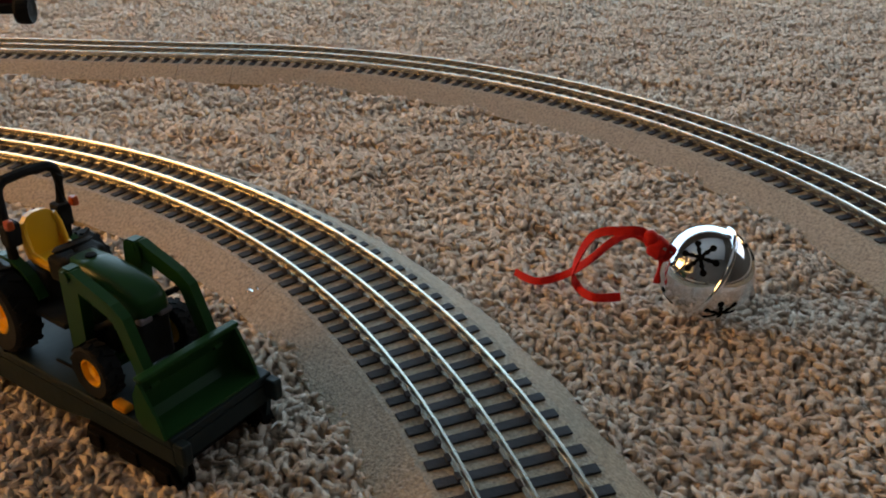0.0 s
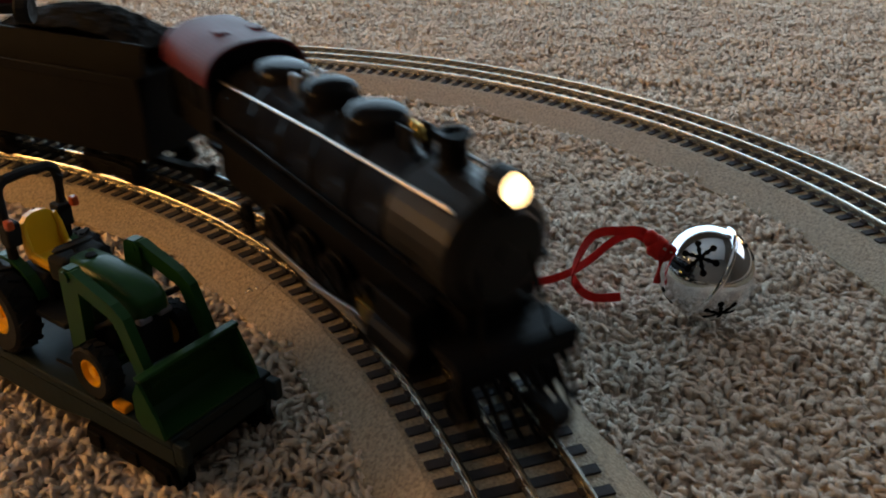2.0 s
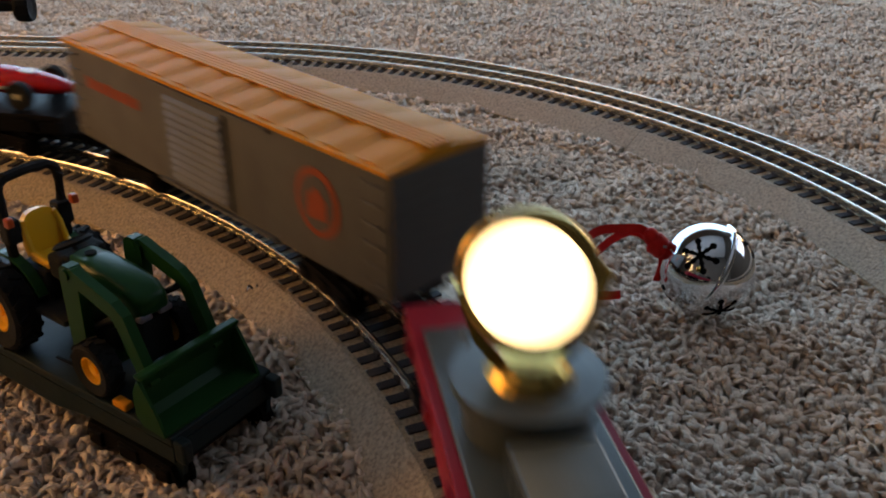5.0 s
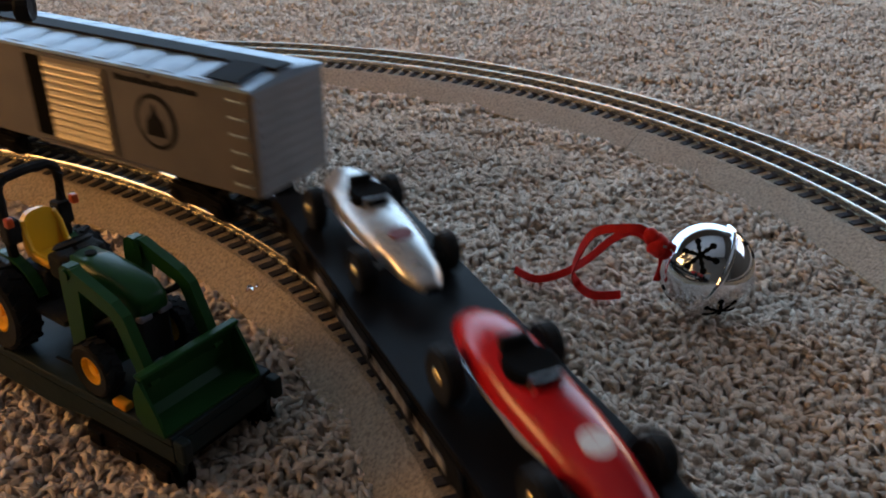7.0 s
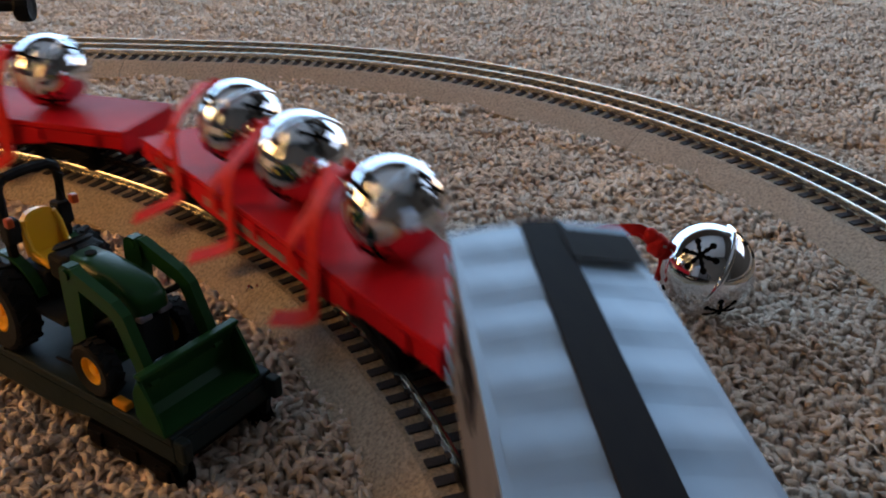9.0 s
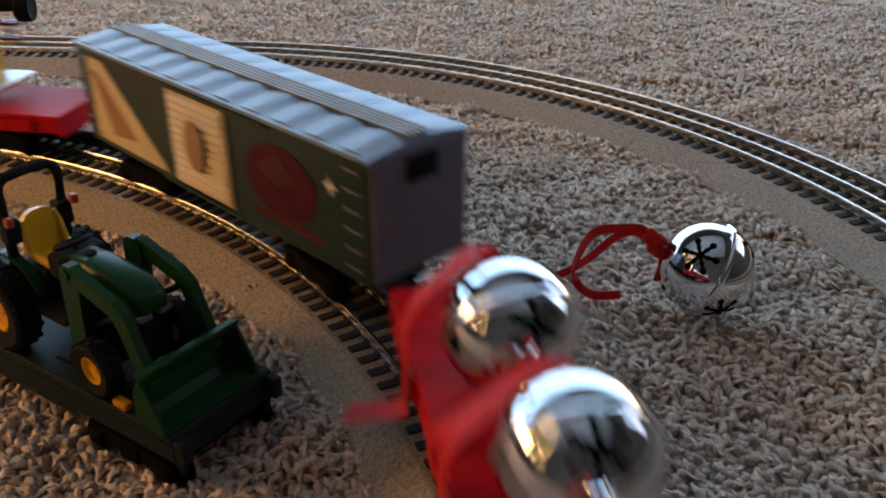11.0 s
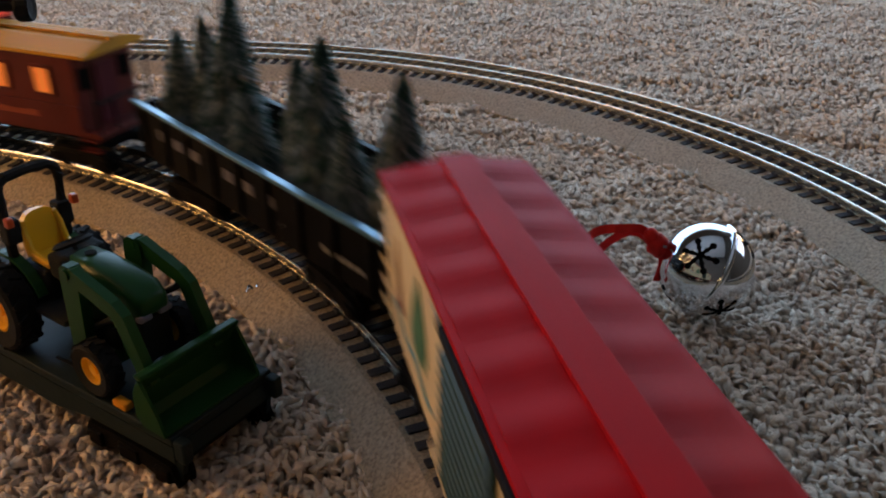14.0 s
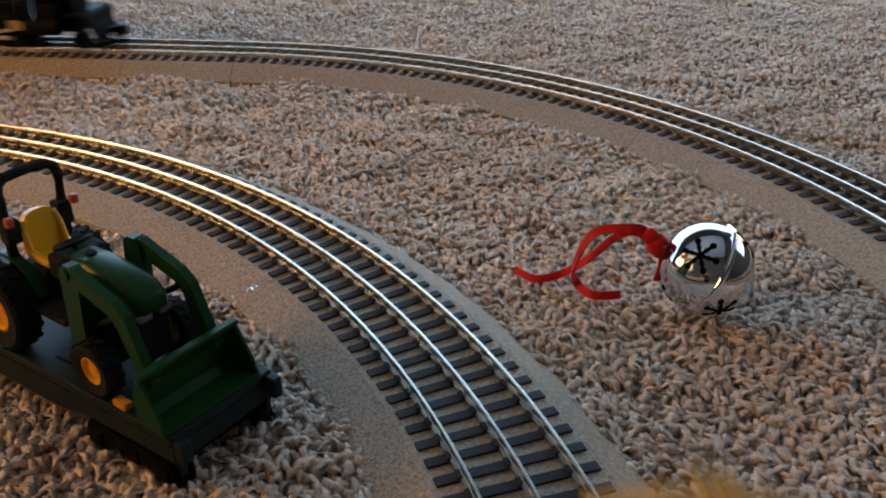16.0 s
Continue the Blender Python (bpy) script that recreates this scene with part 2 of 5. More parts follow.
def sweep(bm, section, turn, length, n):
    """Pulls a closed cross section (across, up) along a piece of track."""
    rings = []
    for i in range(n + 1):
        m = Loop.local(turn, length * i / n)
        rings.append([bm.verts.new(m @ Vector((0, u, v))) for u, v in section])
    k = len(section)
    for a, b in zip(rings, rings[1:]):
        for i in range(k):
            bm.faces.new((a[i], a[(i + 1) % k], b[(i + 1) % k], b[i]))
    bm.faces.new(rings[0])
    bm.faces.new(rings[-1][::-1])
    bmesh.ops.recalc_face_normals(bm, faces=bm.faces[:])
    return bm


def build_section(turn, length, name):
    sec = thing("track_section", "grey moulded roadbed track with dark ties and three metal rails", "toy track", "sections of train track")
    n = max(1, int(length / 0.016)) if turn else 1
    g = 0.0004
    bed = [(-0.0440, FLOOR - 0.007), (-0.0440, FLOOR + 0.001), (-0.0283, TIE_TOP - 0.0012), (0.0283, TIE_TOP - 0.0012), (0.0440, FLOOR + 0.001), (0.0440, FLOOR - 0.007)]
    part("roadbed", sweep(bmesh.new(), bed, turn, length - g, n), M["ballast"], sec)
    head = [(-0.0016, TIE_TOP), (-0.0016, TIE_TOP + 0.0004), (-0.00035, TIE_TOP + 0.0009), (-0.00035, -0.0018), (-0.00072, -0.0013), (-0.00072, -0.0005), (-0.00045, 0), (0.00045, 0), (0.00072, -0.0005), (0.00072, -0.0013), (0.00035, -0.0018), (0.00035, TIE_TOP + 0.0009), (0.0016, TIE_TOP + 0.0004), (0.0016, TIE_TOP)]
    for off in (-GA, 0, GA):
        part("rail", sweep(bmesh.new(), [(u + off, v) for u, v in head], turn, length - g * 1.5, n), M["rail"], sec)
    return sec


def add_ties(sec, turn, length, mesh):
    count = max(1, round(length / 0.00955))
    for i in range(count):
        ob = new("tie", mesh)
        ob.parent = sec
        ob.matrix_local = Loop.local(turn, length * (i + 0.5) / count)


def build_track():
    bm = box(bmesh.new(), -0.00215, 0.00215, -0.0262, 0.0262, TIE_TOP - 0.0026, TIE_TOP - 0.0004, 0.0003)
    for off in (-GA, 0, GA):
        for d in (-0.0015, 0.0015):
            box(bm, -0.0017, 0.0017, off + d - 0.0008, off + d + 0.0008, TIE_TOP - 0.0006, TIE_TOP + 0.0009)
    tie = part("tie", bm, M["tie"])
    mesh = tie.data
    bpy.data.objects.remove(tie)
    made = {}
    for loop in (inner, outer):
        for s0, m, turn, length in loop.segs:
            key = (turn, round(length, 4))
            if key not in made:
                made[key] = build_section(turn, length, "track_section")
                add_ties(made[key], turn, length, mesh)
                made[key].matrix_basis = m
            else:
                copy_thing(made[key], m)


build_track()

# ---- trains: where each car is ----
OMEGA = [(0, .62), (1.2, .62), (1.35, .6), (1.8, .555), (2.2, .52), (2.7, .474), (3.2, .458), (3.8, .465), (4.15, .49), (5.2, .536), (6.45, .44), (7.25, .417), (7.75, .44), (8.25, .51), (8.75, .53), (11.4, .54), (11.75, .59), (12.25, .61), (12.75, .62), (13.25, .59), (14.25, .58), (14.75, .64), (16, .65)]


def run_at(t):
    """The angle by which the train has gone round at t seconds."""
    total = 0.0
    for (t0, w0), (t1, w1) in zip(OMEGA, OMEGA[1:]):
        if t <= t0:
            break
        e = min(t, t1)
        w = w0 + (w1 - w0) * (e - t0) / (t1 - t0)
        total += (w0 + w) / 2 * (e - t0)
    return total


def car_pose(loop, s, b):
    """A car whose trucks stand b before and behind its middle."""
    p, q = loop.at(s + b).translation, loop.at(s - b).translation
    return Matrix.Translation((p + q) / 2) @ Matrix.Rotation(math.atan2(p.y - q.y, p.x - q.x), 4, "Z")


TIMES = [i * 0.25 for i in range(65)]
rolling = []


def roll(ob, a, b=0.085):
    rolling.append((ob, a, b, Matrix()))


M.update(
    maroon=mat("maroon_paint", (0.090, 0.014, 0.022), 0.45, spec=0.08, color2=(0.072, 0.012, 0.018), scale=50, bump=0.08),
    red=mat("red_plastic", (0.55, 0.012, 0.018), 0.45, spec=0.06, color2=(0.46, 0.011, 0.016), scale=30, bump=0.08),
    dullred=mat("dull_red_plastic", (0.29, 0.020, 0.036), 0.45, spec=0.08, color2=(0.24, 0.021, 0.036), scale=30, bump=0.08),
    brightred=mat("red_roof_plastic", (0.42, 0.008, 0.011), 0.5, spec=0.04, color2=(0.36, 0.008, 0.012), scale=40, bump=0.06),
    greymold=mat("grey_machinery_plastic", (0.058, 0.07, 0.066), 0.4, color2=(0.04, 0.048, 0.045), scale=70, bump=0.12),
    greyside=mat("grey_car_side", (0.10, 0.096, 0.09), 0.5, spec=0.25, color2=(0.08, 0.076, 0.072), scale=40, bump=0.1),
    orange=mat("orange_roof_plastic", (0.62, 0.25, 0.022), 0.5, spec=0.04, color2=(0.54, 0.21, 0.02), scale=35, bump=0.08),
    emblem=mat("orange_red_emblem", (0.34, 0.075, 0.035), 0.5, spec=0.15, color2=(0.28, 0.06, 0.03), scale=90),
    # silver: sky's blue reflection is in the base colour; silverside: shade darkens it
    silver=mat("silver_paint_blue_reflection", (0.22, 0.33, 0.43), 0.36, 0.2, spec=0.4, color2=(0.17, 0.25, 0.33), scale=50, bump=0.06),
    silverside=mat("silver_grey_side_shaded", (0.125, 0.115, 0.115), 0.5, 0.0, spec=0.2, color2=(0.105, 0.10, 0.105), scale=50, bump=0.06),
    doorsilver=mat("bright_metal_door", (0.27, 0.235, 0.18), 0.42, 0.8, color2=(0.22, 0.19, 0.15), scale=60),
    darkmark=mat("black_printing", (0.010, 0.010, 0.013), 0.6, color2=(0.015, 0.015, 0.016), scale=150, spec=0.03),
    chrome=mat("chrome_plating", (0.74, 0.76, 0.79), 0.05, 1.0),
    ribbon=mat("red_satin_ribbon", (0.62, 0.020, 0.018), 0.5, spec=0.12, color2=(0.52, 0.017, 0.014), scale=300, bump=0.2, bump_scale=1500),
    hole=mat("dark_opening", (0.004, 0.004, 0.004), 0.9, spec=0.02),
    deepgreen=mat("deep_green_side", (0.012, 0.035, 0.028), 0.4, color2=(0.009, 0.025, 0.02), scale=60, bump=0.06),
    cream=mat("cream_side", (0.62, 0.49, 0.29), 0.5, color2=(0.54, 0.42, 0.25), scale=40, bump=0.06),
    lavender=mat("lavender_grey_end", (0.15, 0.138, 0.16), 0.5, spec=0.3, color2=(0.125, 0.115, 0.135), scale=50, bump=0.06),
    roofgrey=mat("silver_grey_roof", (0.15, 0.22, 0.29), 0.36, 0.1, spec=0.4, color2=(0.20, 0.26, 0.33), scale=50, bump=0.06),
    walkgrey=mat("tan_grey_walk", (0.24, 0.225, 0.21), 0.5, spec=0.3, color2=(0.2, 0.19, 0.175), scale=60),
    doorgreen=mat("dark_green_door", (0.012, 0.036, 0.025), 0.45, spec=0.15, color2=(0.010, 0.028, 0.02), scale=60),
    teal=mat("teal_printing", (0.04, 0.2, 0.24), 0.5),
    printred=mat("red_printing", (0.17, 0.022, 0.02), 0.5, spec=0.15, color2=(0.13, 0.018, 0.016), scale=120),
    printgreen=mat("green_printing", (0.03, 0.14, 0.06), 0.5, color2=(0.025, 0.1, 0.05), scale=120),
    printblue=mat("blue_printing", (0.06, 0.2, 0.34), 0.5),
    white=mat("white_printing", (0.7, 0.68, 0.64), 0.5),
    gold=mat("gold_yellow_enamel", (0.72, 0.40, 0.06), 0.22, 0.25, color2=(0.62, 0.34, 0.05), scale=60),
    goldlight=mat("brass_trim", (0.80, 0.66, 0.36), 0.2, 0.7, color2=(0.7, 0.58, 0.3), scale=80),
    wood=mat("wood_bed", (0.36, 0.20, 0.09), 0.6, color2=(0.26, 0.14, 0.06), scale=25),
    rubber=mat("black_rubber", (0.009, 0.009, 0.009), 0.75, color2=(0.016, 0.016, 0.016), scale=120, bump=0.3, spec=0.1),
    purple=mat("purple_foil", (0.11, 0.014, 0.12), 0.18, 0.9),
    redfoil=mat("red_foil", (0.42, 0.016, 0.035), 0.18, 0.9),
    ladder=mat("dark_red_metal", (0.14, 0.035, 0.04), 0.3, 0.6, color2=(0.1, 0.03, 0.03), scale=90),
    caboose=mat("red_brown_side", (0.105, 0.016, 0.013), 0.42, spec=0.12, color2=(0.08, 0.013, 0.011), scale=40, bump=0.08),
    roofgold=mat("mustard_roof", (0.60, 0.27, 0.024), 0.5, spec=0.06, color2=(0.48, 0.25, 0.05), scale=40, bump=0.06),
    cupola=mat("plum_roof", (0.11, 0.014, 0.032), 0.55, spec=0.06, color2=(0.085, 0.012, 0.026), scale=40, bump=0.06),
    litwindow=mat("lit_window", (0.8, 0.25, 0.05), 0.4, emit=0.36, emit_color=(1.0, 0.25, 0.04)),
    marker=mat("red_marker_lens", (0.7, 0.06, 0.04), 0.3, emit=0.3, emit_color=(1.0, 0.12, 0.07)),
    headlamp=mat("lit_headlamp", (1, 0.85, 0.5), 0.3, emit=5, emit_color=(1.0, 0.80, 0.42)),
    searchlamp=mat("lit_searchlight_lens", (1, 0.88, 0.55), 0.3, emit=3.2, emit_color=(1.0, 0.80, 0.40)),
    brass=mat("old_brass", (0.55, 0.36, 0.10), 0.25, 0.95, color2=(0.4, 0.26, 0.07), scale=90),
    steel=mat("bright_steel", (0.45, 0.44, 0.44), 0.3, 0.95, color2=(0.36, 0.355, 0.35), scale=100),
    coal=mat("coal_load", (0.005, 0.005, 0.0055), 0.7, color2=(0.009, 0.009, 0.009), scale=150, bump=0.9, bump_scale=500, spec=0.04),
    soot=mat("graphite_smokebox", (0.010, 0.0095, 0.009), 0.38, 0.1, spec=0.1, color2=(0.016, 0.015, 0.014), scale=60, bump=0.1),
    yellow=mat("yellow_plastic", (0.86, 0.43, 0.016), 0.32, color2=(0.77, 0.38, 0.015), scale=60),
    green=mat("tractor_green_paint", (0.008, 0.048, 0.013), 0.3, color2=(0.0075, 0.045, 0.012), scale=60, spec=0.12),
    flatgreen=mat("dark_green_grey_plastic", (0.013, 0.021, 0.022), 0.45, spec=0.12, color2=(0.012, 0.020, 0.021), scale=60, bump=0.1),
    needle=mat("bottle_brush_needles", (0.085, 0.17, 0.14), 0.8, color2=(0.06, 0.135, 0.115), scale=200, island=0.4, spec=0.2),
    frost=mat("white_frosting", (0.55, 0.6, 0.6), 0.9, island=0.2),
    amber=mat("amber_lens", (0.45, 0.07, 0.02), 0.3),
    racered=mat("red_racing_enamel", (0.48, 0.012, 0.012), 0.2, color2=(0.40, 0.010, 0.012), scale=50, spec=0.25),
    racesilver=mat("polished_silver_enamel", (0.46, 0.44, 0.42), 0.27, 0.6, color2=(0.40, 0.385, 0.365), scale=60),
    # black rail enamel with the window's blue reflection put into its colour
    rail_reflection=mat("blue_reflection_enamel", (0.10, 0.24, 0.34), 0.22, 0.4, color2=(0.08, 0.19, 0.28), scale=60),
    # lighter copy of the silver grey side, for ends that catch more light
    endgrey=mat("silver_grey_end_lit", (0.25, 0.245, 0.25), 0.5, spec=0.25, color2=(0.21, 0.205, 0.21), scale=50, bump=0.06),
    seal=mat("brown_printing", (0.045, 0.016, 0.012), 0.6, spec=0.05, color2=(0.035, 0.013, 0.010), scale=120),
    bluefilm=mat("blue_plastic", (0.03, 0.10, 0.35), 0.3),
)

SHARED = {}


def shared(name, key, make, material, parent, m=None, label="", smooth=False):
    """A part whose mesh is built once and shared by all alike parts."""
    if key not in SHARED:
        ob = part(name, make(bmesh.new()), material, parent, label, smooth, m)
        SHARED[key] = ob.data
        return ob
    ob = new(name, SHARED[key])
    ob.parent = parent
    if m is not None:
        ob.matrix_local = m
    if label:
        ob["label"] = label
    return ob


def wheel_mesh(bm, r=0.0072):
    return turned(bm, [(r + 0.001, -0.001), (r + 0.001, 0), (r, 0.0004), (r, 0.0032), (r * 0.82, 0.0034), (r * 0.72, 0.0022), (r * 0.3, 0.0022), (r * 0.22, 0.0036)], 20, "Y")


swivels = []


def truck(car, x, b, end):
    """A four-wheel truck with its coupler, under a car at x; end: +1 at the front, -1 at the rear."""
    def frame_mesh(bm):
        for y in (-0.0205, 0.0205):
            extruded(bm, [(-0.024, 0.004), (-0.021, 0.0115), (-0.008, 0.0125), (0.008, 0.0125), (0.021, 0.0115), (0.024, 0.004), (0.017, 0.003), (0.007, 0.0055), (-0.007, 0.0055), (-0.017, 0.003)], y - 0.0018, y + 0.0018)
            for xx in (-0.017, 0.017):
                box(bm, xx - 0.0035, xx + 0.0035, y - 0.003, y + 0.003, 0.0035, 0.0095, 0.0006)
            box(bm, -0.005, 0.005, y - 0.0026, y + 0.0026, 0.0045, 0.0105, 0.0005)
        box(bm, -0.006, 0.006, -0.0187, 0.0187, 0.0075, 0.0135)
        turned(bm, [(0.007, 0.0135), (0.007, 0.0185)], 12)
        for xx in (-0.017, 0.017):
            turned(bm, [(0.0015, -0.0187), (0.0015, 0.0187)], 8, "Y", pose(xx, 0, 0.0072))
        return bm
    t = shared("truck", "truck", frame_mesh, M["black"], car, pose(x, 0, 0))
    for xx in (-0.017, 0.017):
        for y, turn in ((-0.0185, 180), (0.0185, 0)):
            shared("wheel", "wheel", wheel_mesh, M["black"], t, pose(xx, y + (0.0018 if turn else -0.0018), 0.0072, 0, 0, turn))

    def coupler_mesh(bm):
        box(bm, 0.015, 0.046, -0.003, 0.003, 0.007, 0.0105, 0.0006)
        box(bm, 0.045, 0.056, -0.0045, 0.0005, 0.005, 0.0125, 0.001)
        box(bm, 0.050, 0.057, 0.0008, 0.0045, 0.005, 0.0125, 0.001)
        return bm
    shared("coupler", "coupler", coupler_mesh, M["black"], t, pose(0, 0, 0, 0, 0, 0 if end > 0 else 180))
    swivels.append((t, car, x))
    return t


def patch(car, name, pts, material, y=0.0252, side=-1, thick=0.0004, label=""):
    """Flat printing on a car side: an outline in (x, z), a hair proud of the wall."""
    return part(name, extruded(bmesh.new(), pts, side * y, side * (y + thick)), material, car, label)


def oval(cx, cz, rx, rz, n=20):
    return [(cx + rx * math.cos(2 * math.pi * i / n), cz + rz * math.sin(2 * math.pi * i / n)) for i in range(n)]


def rect(x0, x1, z0, z1):
    return [(x0, z0), (x1, z0), (x1, z1), (x0, z1)]


def bars(car, name, x0, x1, z0, z1, n, material, side=-1, y=0.0252):
    """Unreadable lettering: n upright bars in a row."""
    step = (x1 - x0) / n
    bm = bmesh.new()
    for i in range(n):
        extruded(bm, rect(x0 + i * step, x0 + (i + 0.72) * step, z0, z1 - (0.0006 if i % 3 else 0)), side * y, side * (y + 0.0004))
    return part(name, bm, material, car)


def boxcar(name, label, L, side, roof, end, door, walk_mat, door_x=0.0, door_w=0.05, rungs=None, rib_step=0.0205, rib=0.0006):
    car = thing(name, label, "toy train car", "cars of the toy train")
    w, z0, z1, zr = 0.025, 0.0195, 0.0708, 0.0745
    part("body", box(bmesh.new(), -L / 2 + 0.001, L / 2 - 0.001, -w, w, z0, z1, 0.0006), side, car)
    bm = bmesh.new()
    o = 0.0012
    extruded(bm, [(-w - o, z1 - 0.0008), (-w - o, z1 + 0.0008), (-0.004, zr), (0.004, zr), (w + o, z1 + 0.0008), (w + o, z1 - 0.0008)], -L / 2, L / 2, plane="YZ")
    part("roof", bm, roof, car)
    n = int(L / rib_step)
    slope = math.degrees(math.atan2(zr - z1, w))
    for i in range(n):
        x = -L / 2 + (i + 0.5) * L / n
        for s in (-1, 1):
            shared("roof_rib", ("roof_rib", roof.name), lambda bm: extruded(bm, [(-0.0075, -0.0006)] + [(-0.0075 + 0.0015 * k, 0.0002 + rib * math.sin(math.pi * k / 10) ** 2) for k in range(11)] + [(0.0075, -0.0006)], -0.0096, 0.0096), roof, car, pose(x, s * 0.0146, (z1 + zr) / 2 + 0.0006, -s * slope))
    bm = bmesh.new()
    if walk_mat in (M["darkmark"], M["brightred"]):
        box(bm, -L / 2 + 0.001, L / 2 - 0.001, -0.0058, 0.0058, zr + 0.0002, zr + 0.0018, 0.0002)
    else:
        box(bm, -L / 2 + 0.004, L / 2 - 0.004, -0.004, 0.004, zr - 0.0003, zr + 0.0005)
    rw = part("roofwalk", bm, walk_mat, car)
    if walk_mat not in (M["darkmark"], M["brightred"]):
        for k in range(5):
            shared("plank", ("plank", walk_mat.name, L), lambda bm: box(bm, -L / 2 + 0.001, L / 2 - 0.001, -0.00095, 0.00095, 0, 0.0009, 0.0002), walk_mat, rw, pose(0, -0.0048 + k * 0.0024, zr + 0.0006))
    for s in (-1, 1):
        bm = bmesh.new()
        x = s * L / 2
        box(bm, x - 0.0006, x + 0.0006, -w + 0.0008, w - 0.0008, z0 + 0.0008, z1 - 0.0008)
        ew = part("end_wall", bm, end, car)
        for k in range(9):
            z = z0 + 0.005 + k * 0.0052
            shared("end_rib", ("end_rib", end.name), lambda bm: box(bm, -0.0004, 0.0004, -w + 0.003, w - 0.003, -0.0012, 0.0012, 0.0003), end, ew, pose(x + s * 0.0007, 0, z))
        dm = bmesh.new()
        y = s * w
        box(dm, door_x - door_w / 2, door_x + door_w / 2, min(y, y + s * 0.0012), max(y, y + s * 0.0012), z0 + 0.003, z1 - 0.003)
        d = part("door", dm, door, car)
        for k in range(11):
            z = z0 + 0.0065 + k * 0.0038
            shared("door_slat", ("slat", door.name, door_w), lambda bm: extruded(bm, [(0.0004, -0.0013), (-0.0016, -0.0008), (-0.0013, -0.0001), (0.0004, 0.0016)], -door_w / 2 + 0.002, door_w / 2 - 0.002, plane="YZ"), door, d, pose(door_x, y + s * 0.0012, z, 0, 0, 0 if s < 0 else 180))
        for z in (z0 + 0.0012, z1 - 0.0022):
            part("door_track", box(bmesh.new(), door_x - door_w / 2 - 0.012, door_x + door_w * 1.15, min(y, y + s * 0.002), max(y, y + s * 0.002), z - 0.0008, z + 0.0008), side, car)
        for ex in (-1, 1):
            for k in range(6):
                shared("ladder_rung", ("rung", (rungs or side).name), lambda bm: tube(bm, [(-0.0045, 0, 0), (-0.0045, -0.0016, 0), (0.0045, -0.0016, 0), (0.0045, 0, 0)], 0.0005, 6), rungs or side, car, pose(ex * (L / 2 - 0.0085), y, z0 + 0.006 + k * 0.008, 0, 0, 0 if s < 0 else 180))
    part("underframe", box(bmesh.new(), -L / 2 + 0.012, L / 2 - 0.012, -0.0155, 0.0155, 0.0155, z0), M["black"], car)
    b = L / 2 - 0.042
    truck(car, b, b, 1)
    truck(car, -b, b, -1)
    return car, b


def flatcar(name, label, L, material, z=0.026):
    car = thing(name, label, "toy train car", "cars of the toy train")
    w = 0.025
    bm = bmesh.new()
    box(bm, -L / 2, L / 2, -w, w, z - 0.003, z, 0.0005)
    part("deck", bm, material, car)
    for s in (-1, 1):
        extr = [(-L / 2, z - 0.0032), (-L / 2, z - 0.010), (-L / 2 + 0.045, z - 0.0105), (-L / 2 + 0.07, z - 0.0145), (L / 2 - 0.07, z - 0.0145), (L / 2 - 0.045, z - 0.0105), (L / 2, z - 0.010), (L / 2, z - 0.0032)]
        part("side_sill", extruded(bmesh.new(), extr, s * (w - 0.0022), s * w), material, car)
        part("end_sill", box(bmesh.new(), s * L / 2 - 0.0015 * s - 0.0015, s * L / 2 - 0.0015 * s + 0.0015, -w + 0.0022, w - 0.0022, z - 0.013, z - 0.0032), material, car)
        for k in range(7):
            x = -L / 2 + (k + 0.5) * L / 7
            shared("stake_pocket", ("pocket", material.name), lambda bm: box(bm, -0.0022, 0.0022, -0.0009, 0.0009, -0.0032, 0.0032, 0.0004), material, car, pose(x, s * (w + 0.0009), z - 0.006))
    part("underframe", box(bmesh.new(), -L / 2 + 0.05, L / 2 - 0.05, -0.008, 0.008, z - 0.012, z - 0.003), M["black"], car)
    for s in (-1, 1):
        part("bolster", box(bmesh.new(), s * (L / 2 - 0.04) - 0.008, s * (L / 2 - 0.04) + 0.008, -0.014, 0.014, 0.0185, z - 0.003), M["black"], car)
    b = L / 2 - 0.04
    truck(car, b, b, 1)
    truck(car, -b, b, -1)
    return car, b


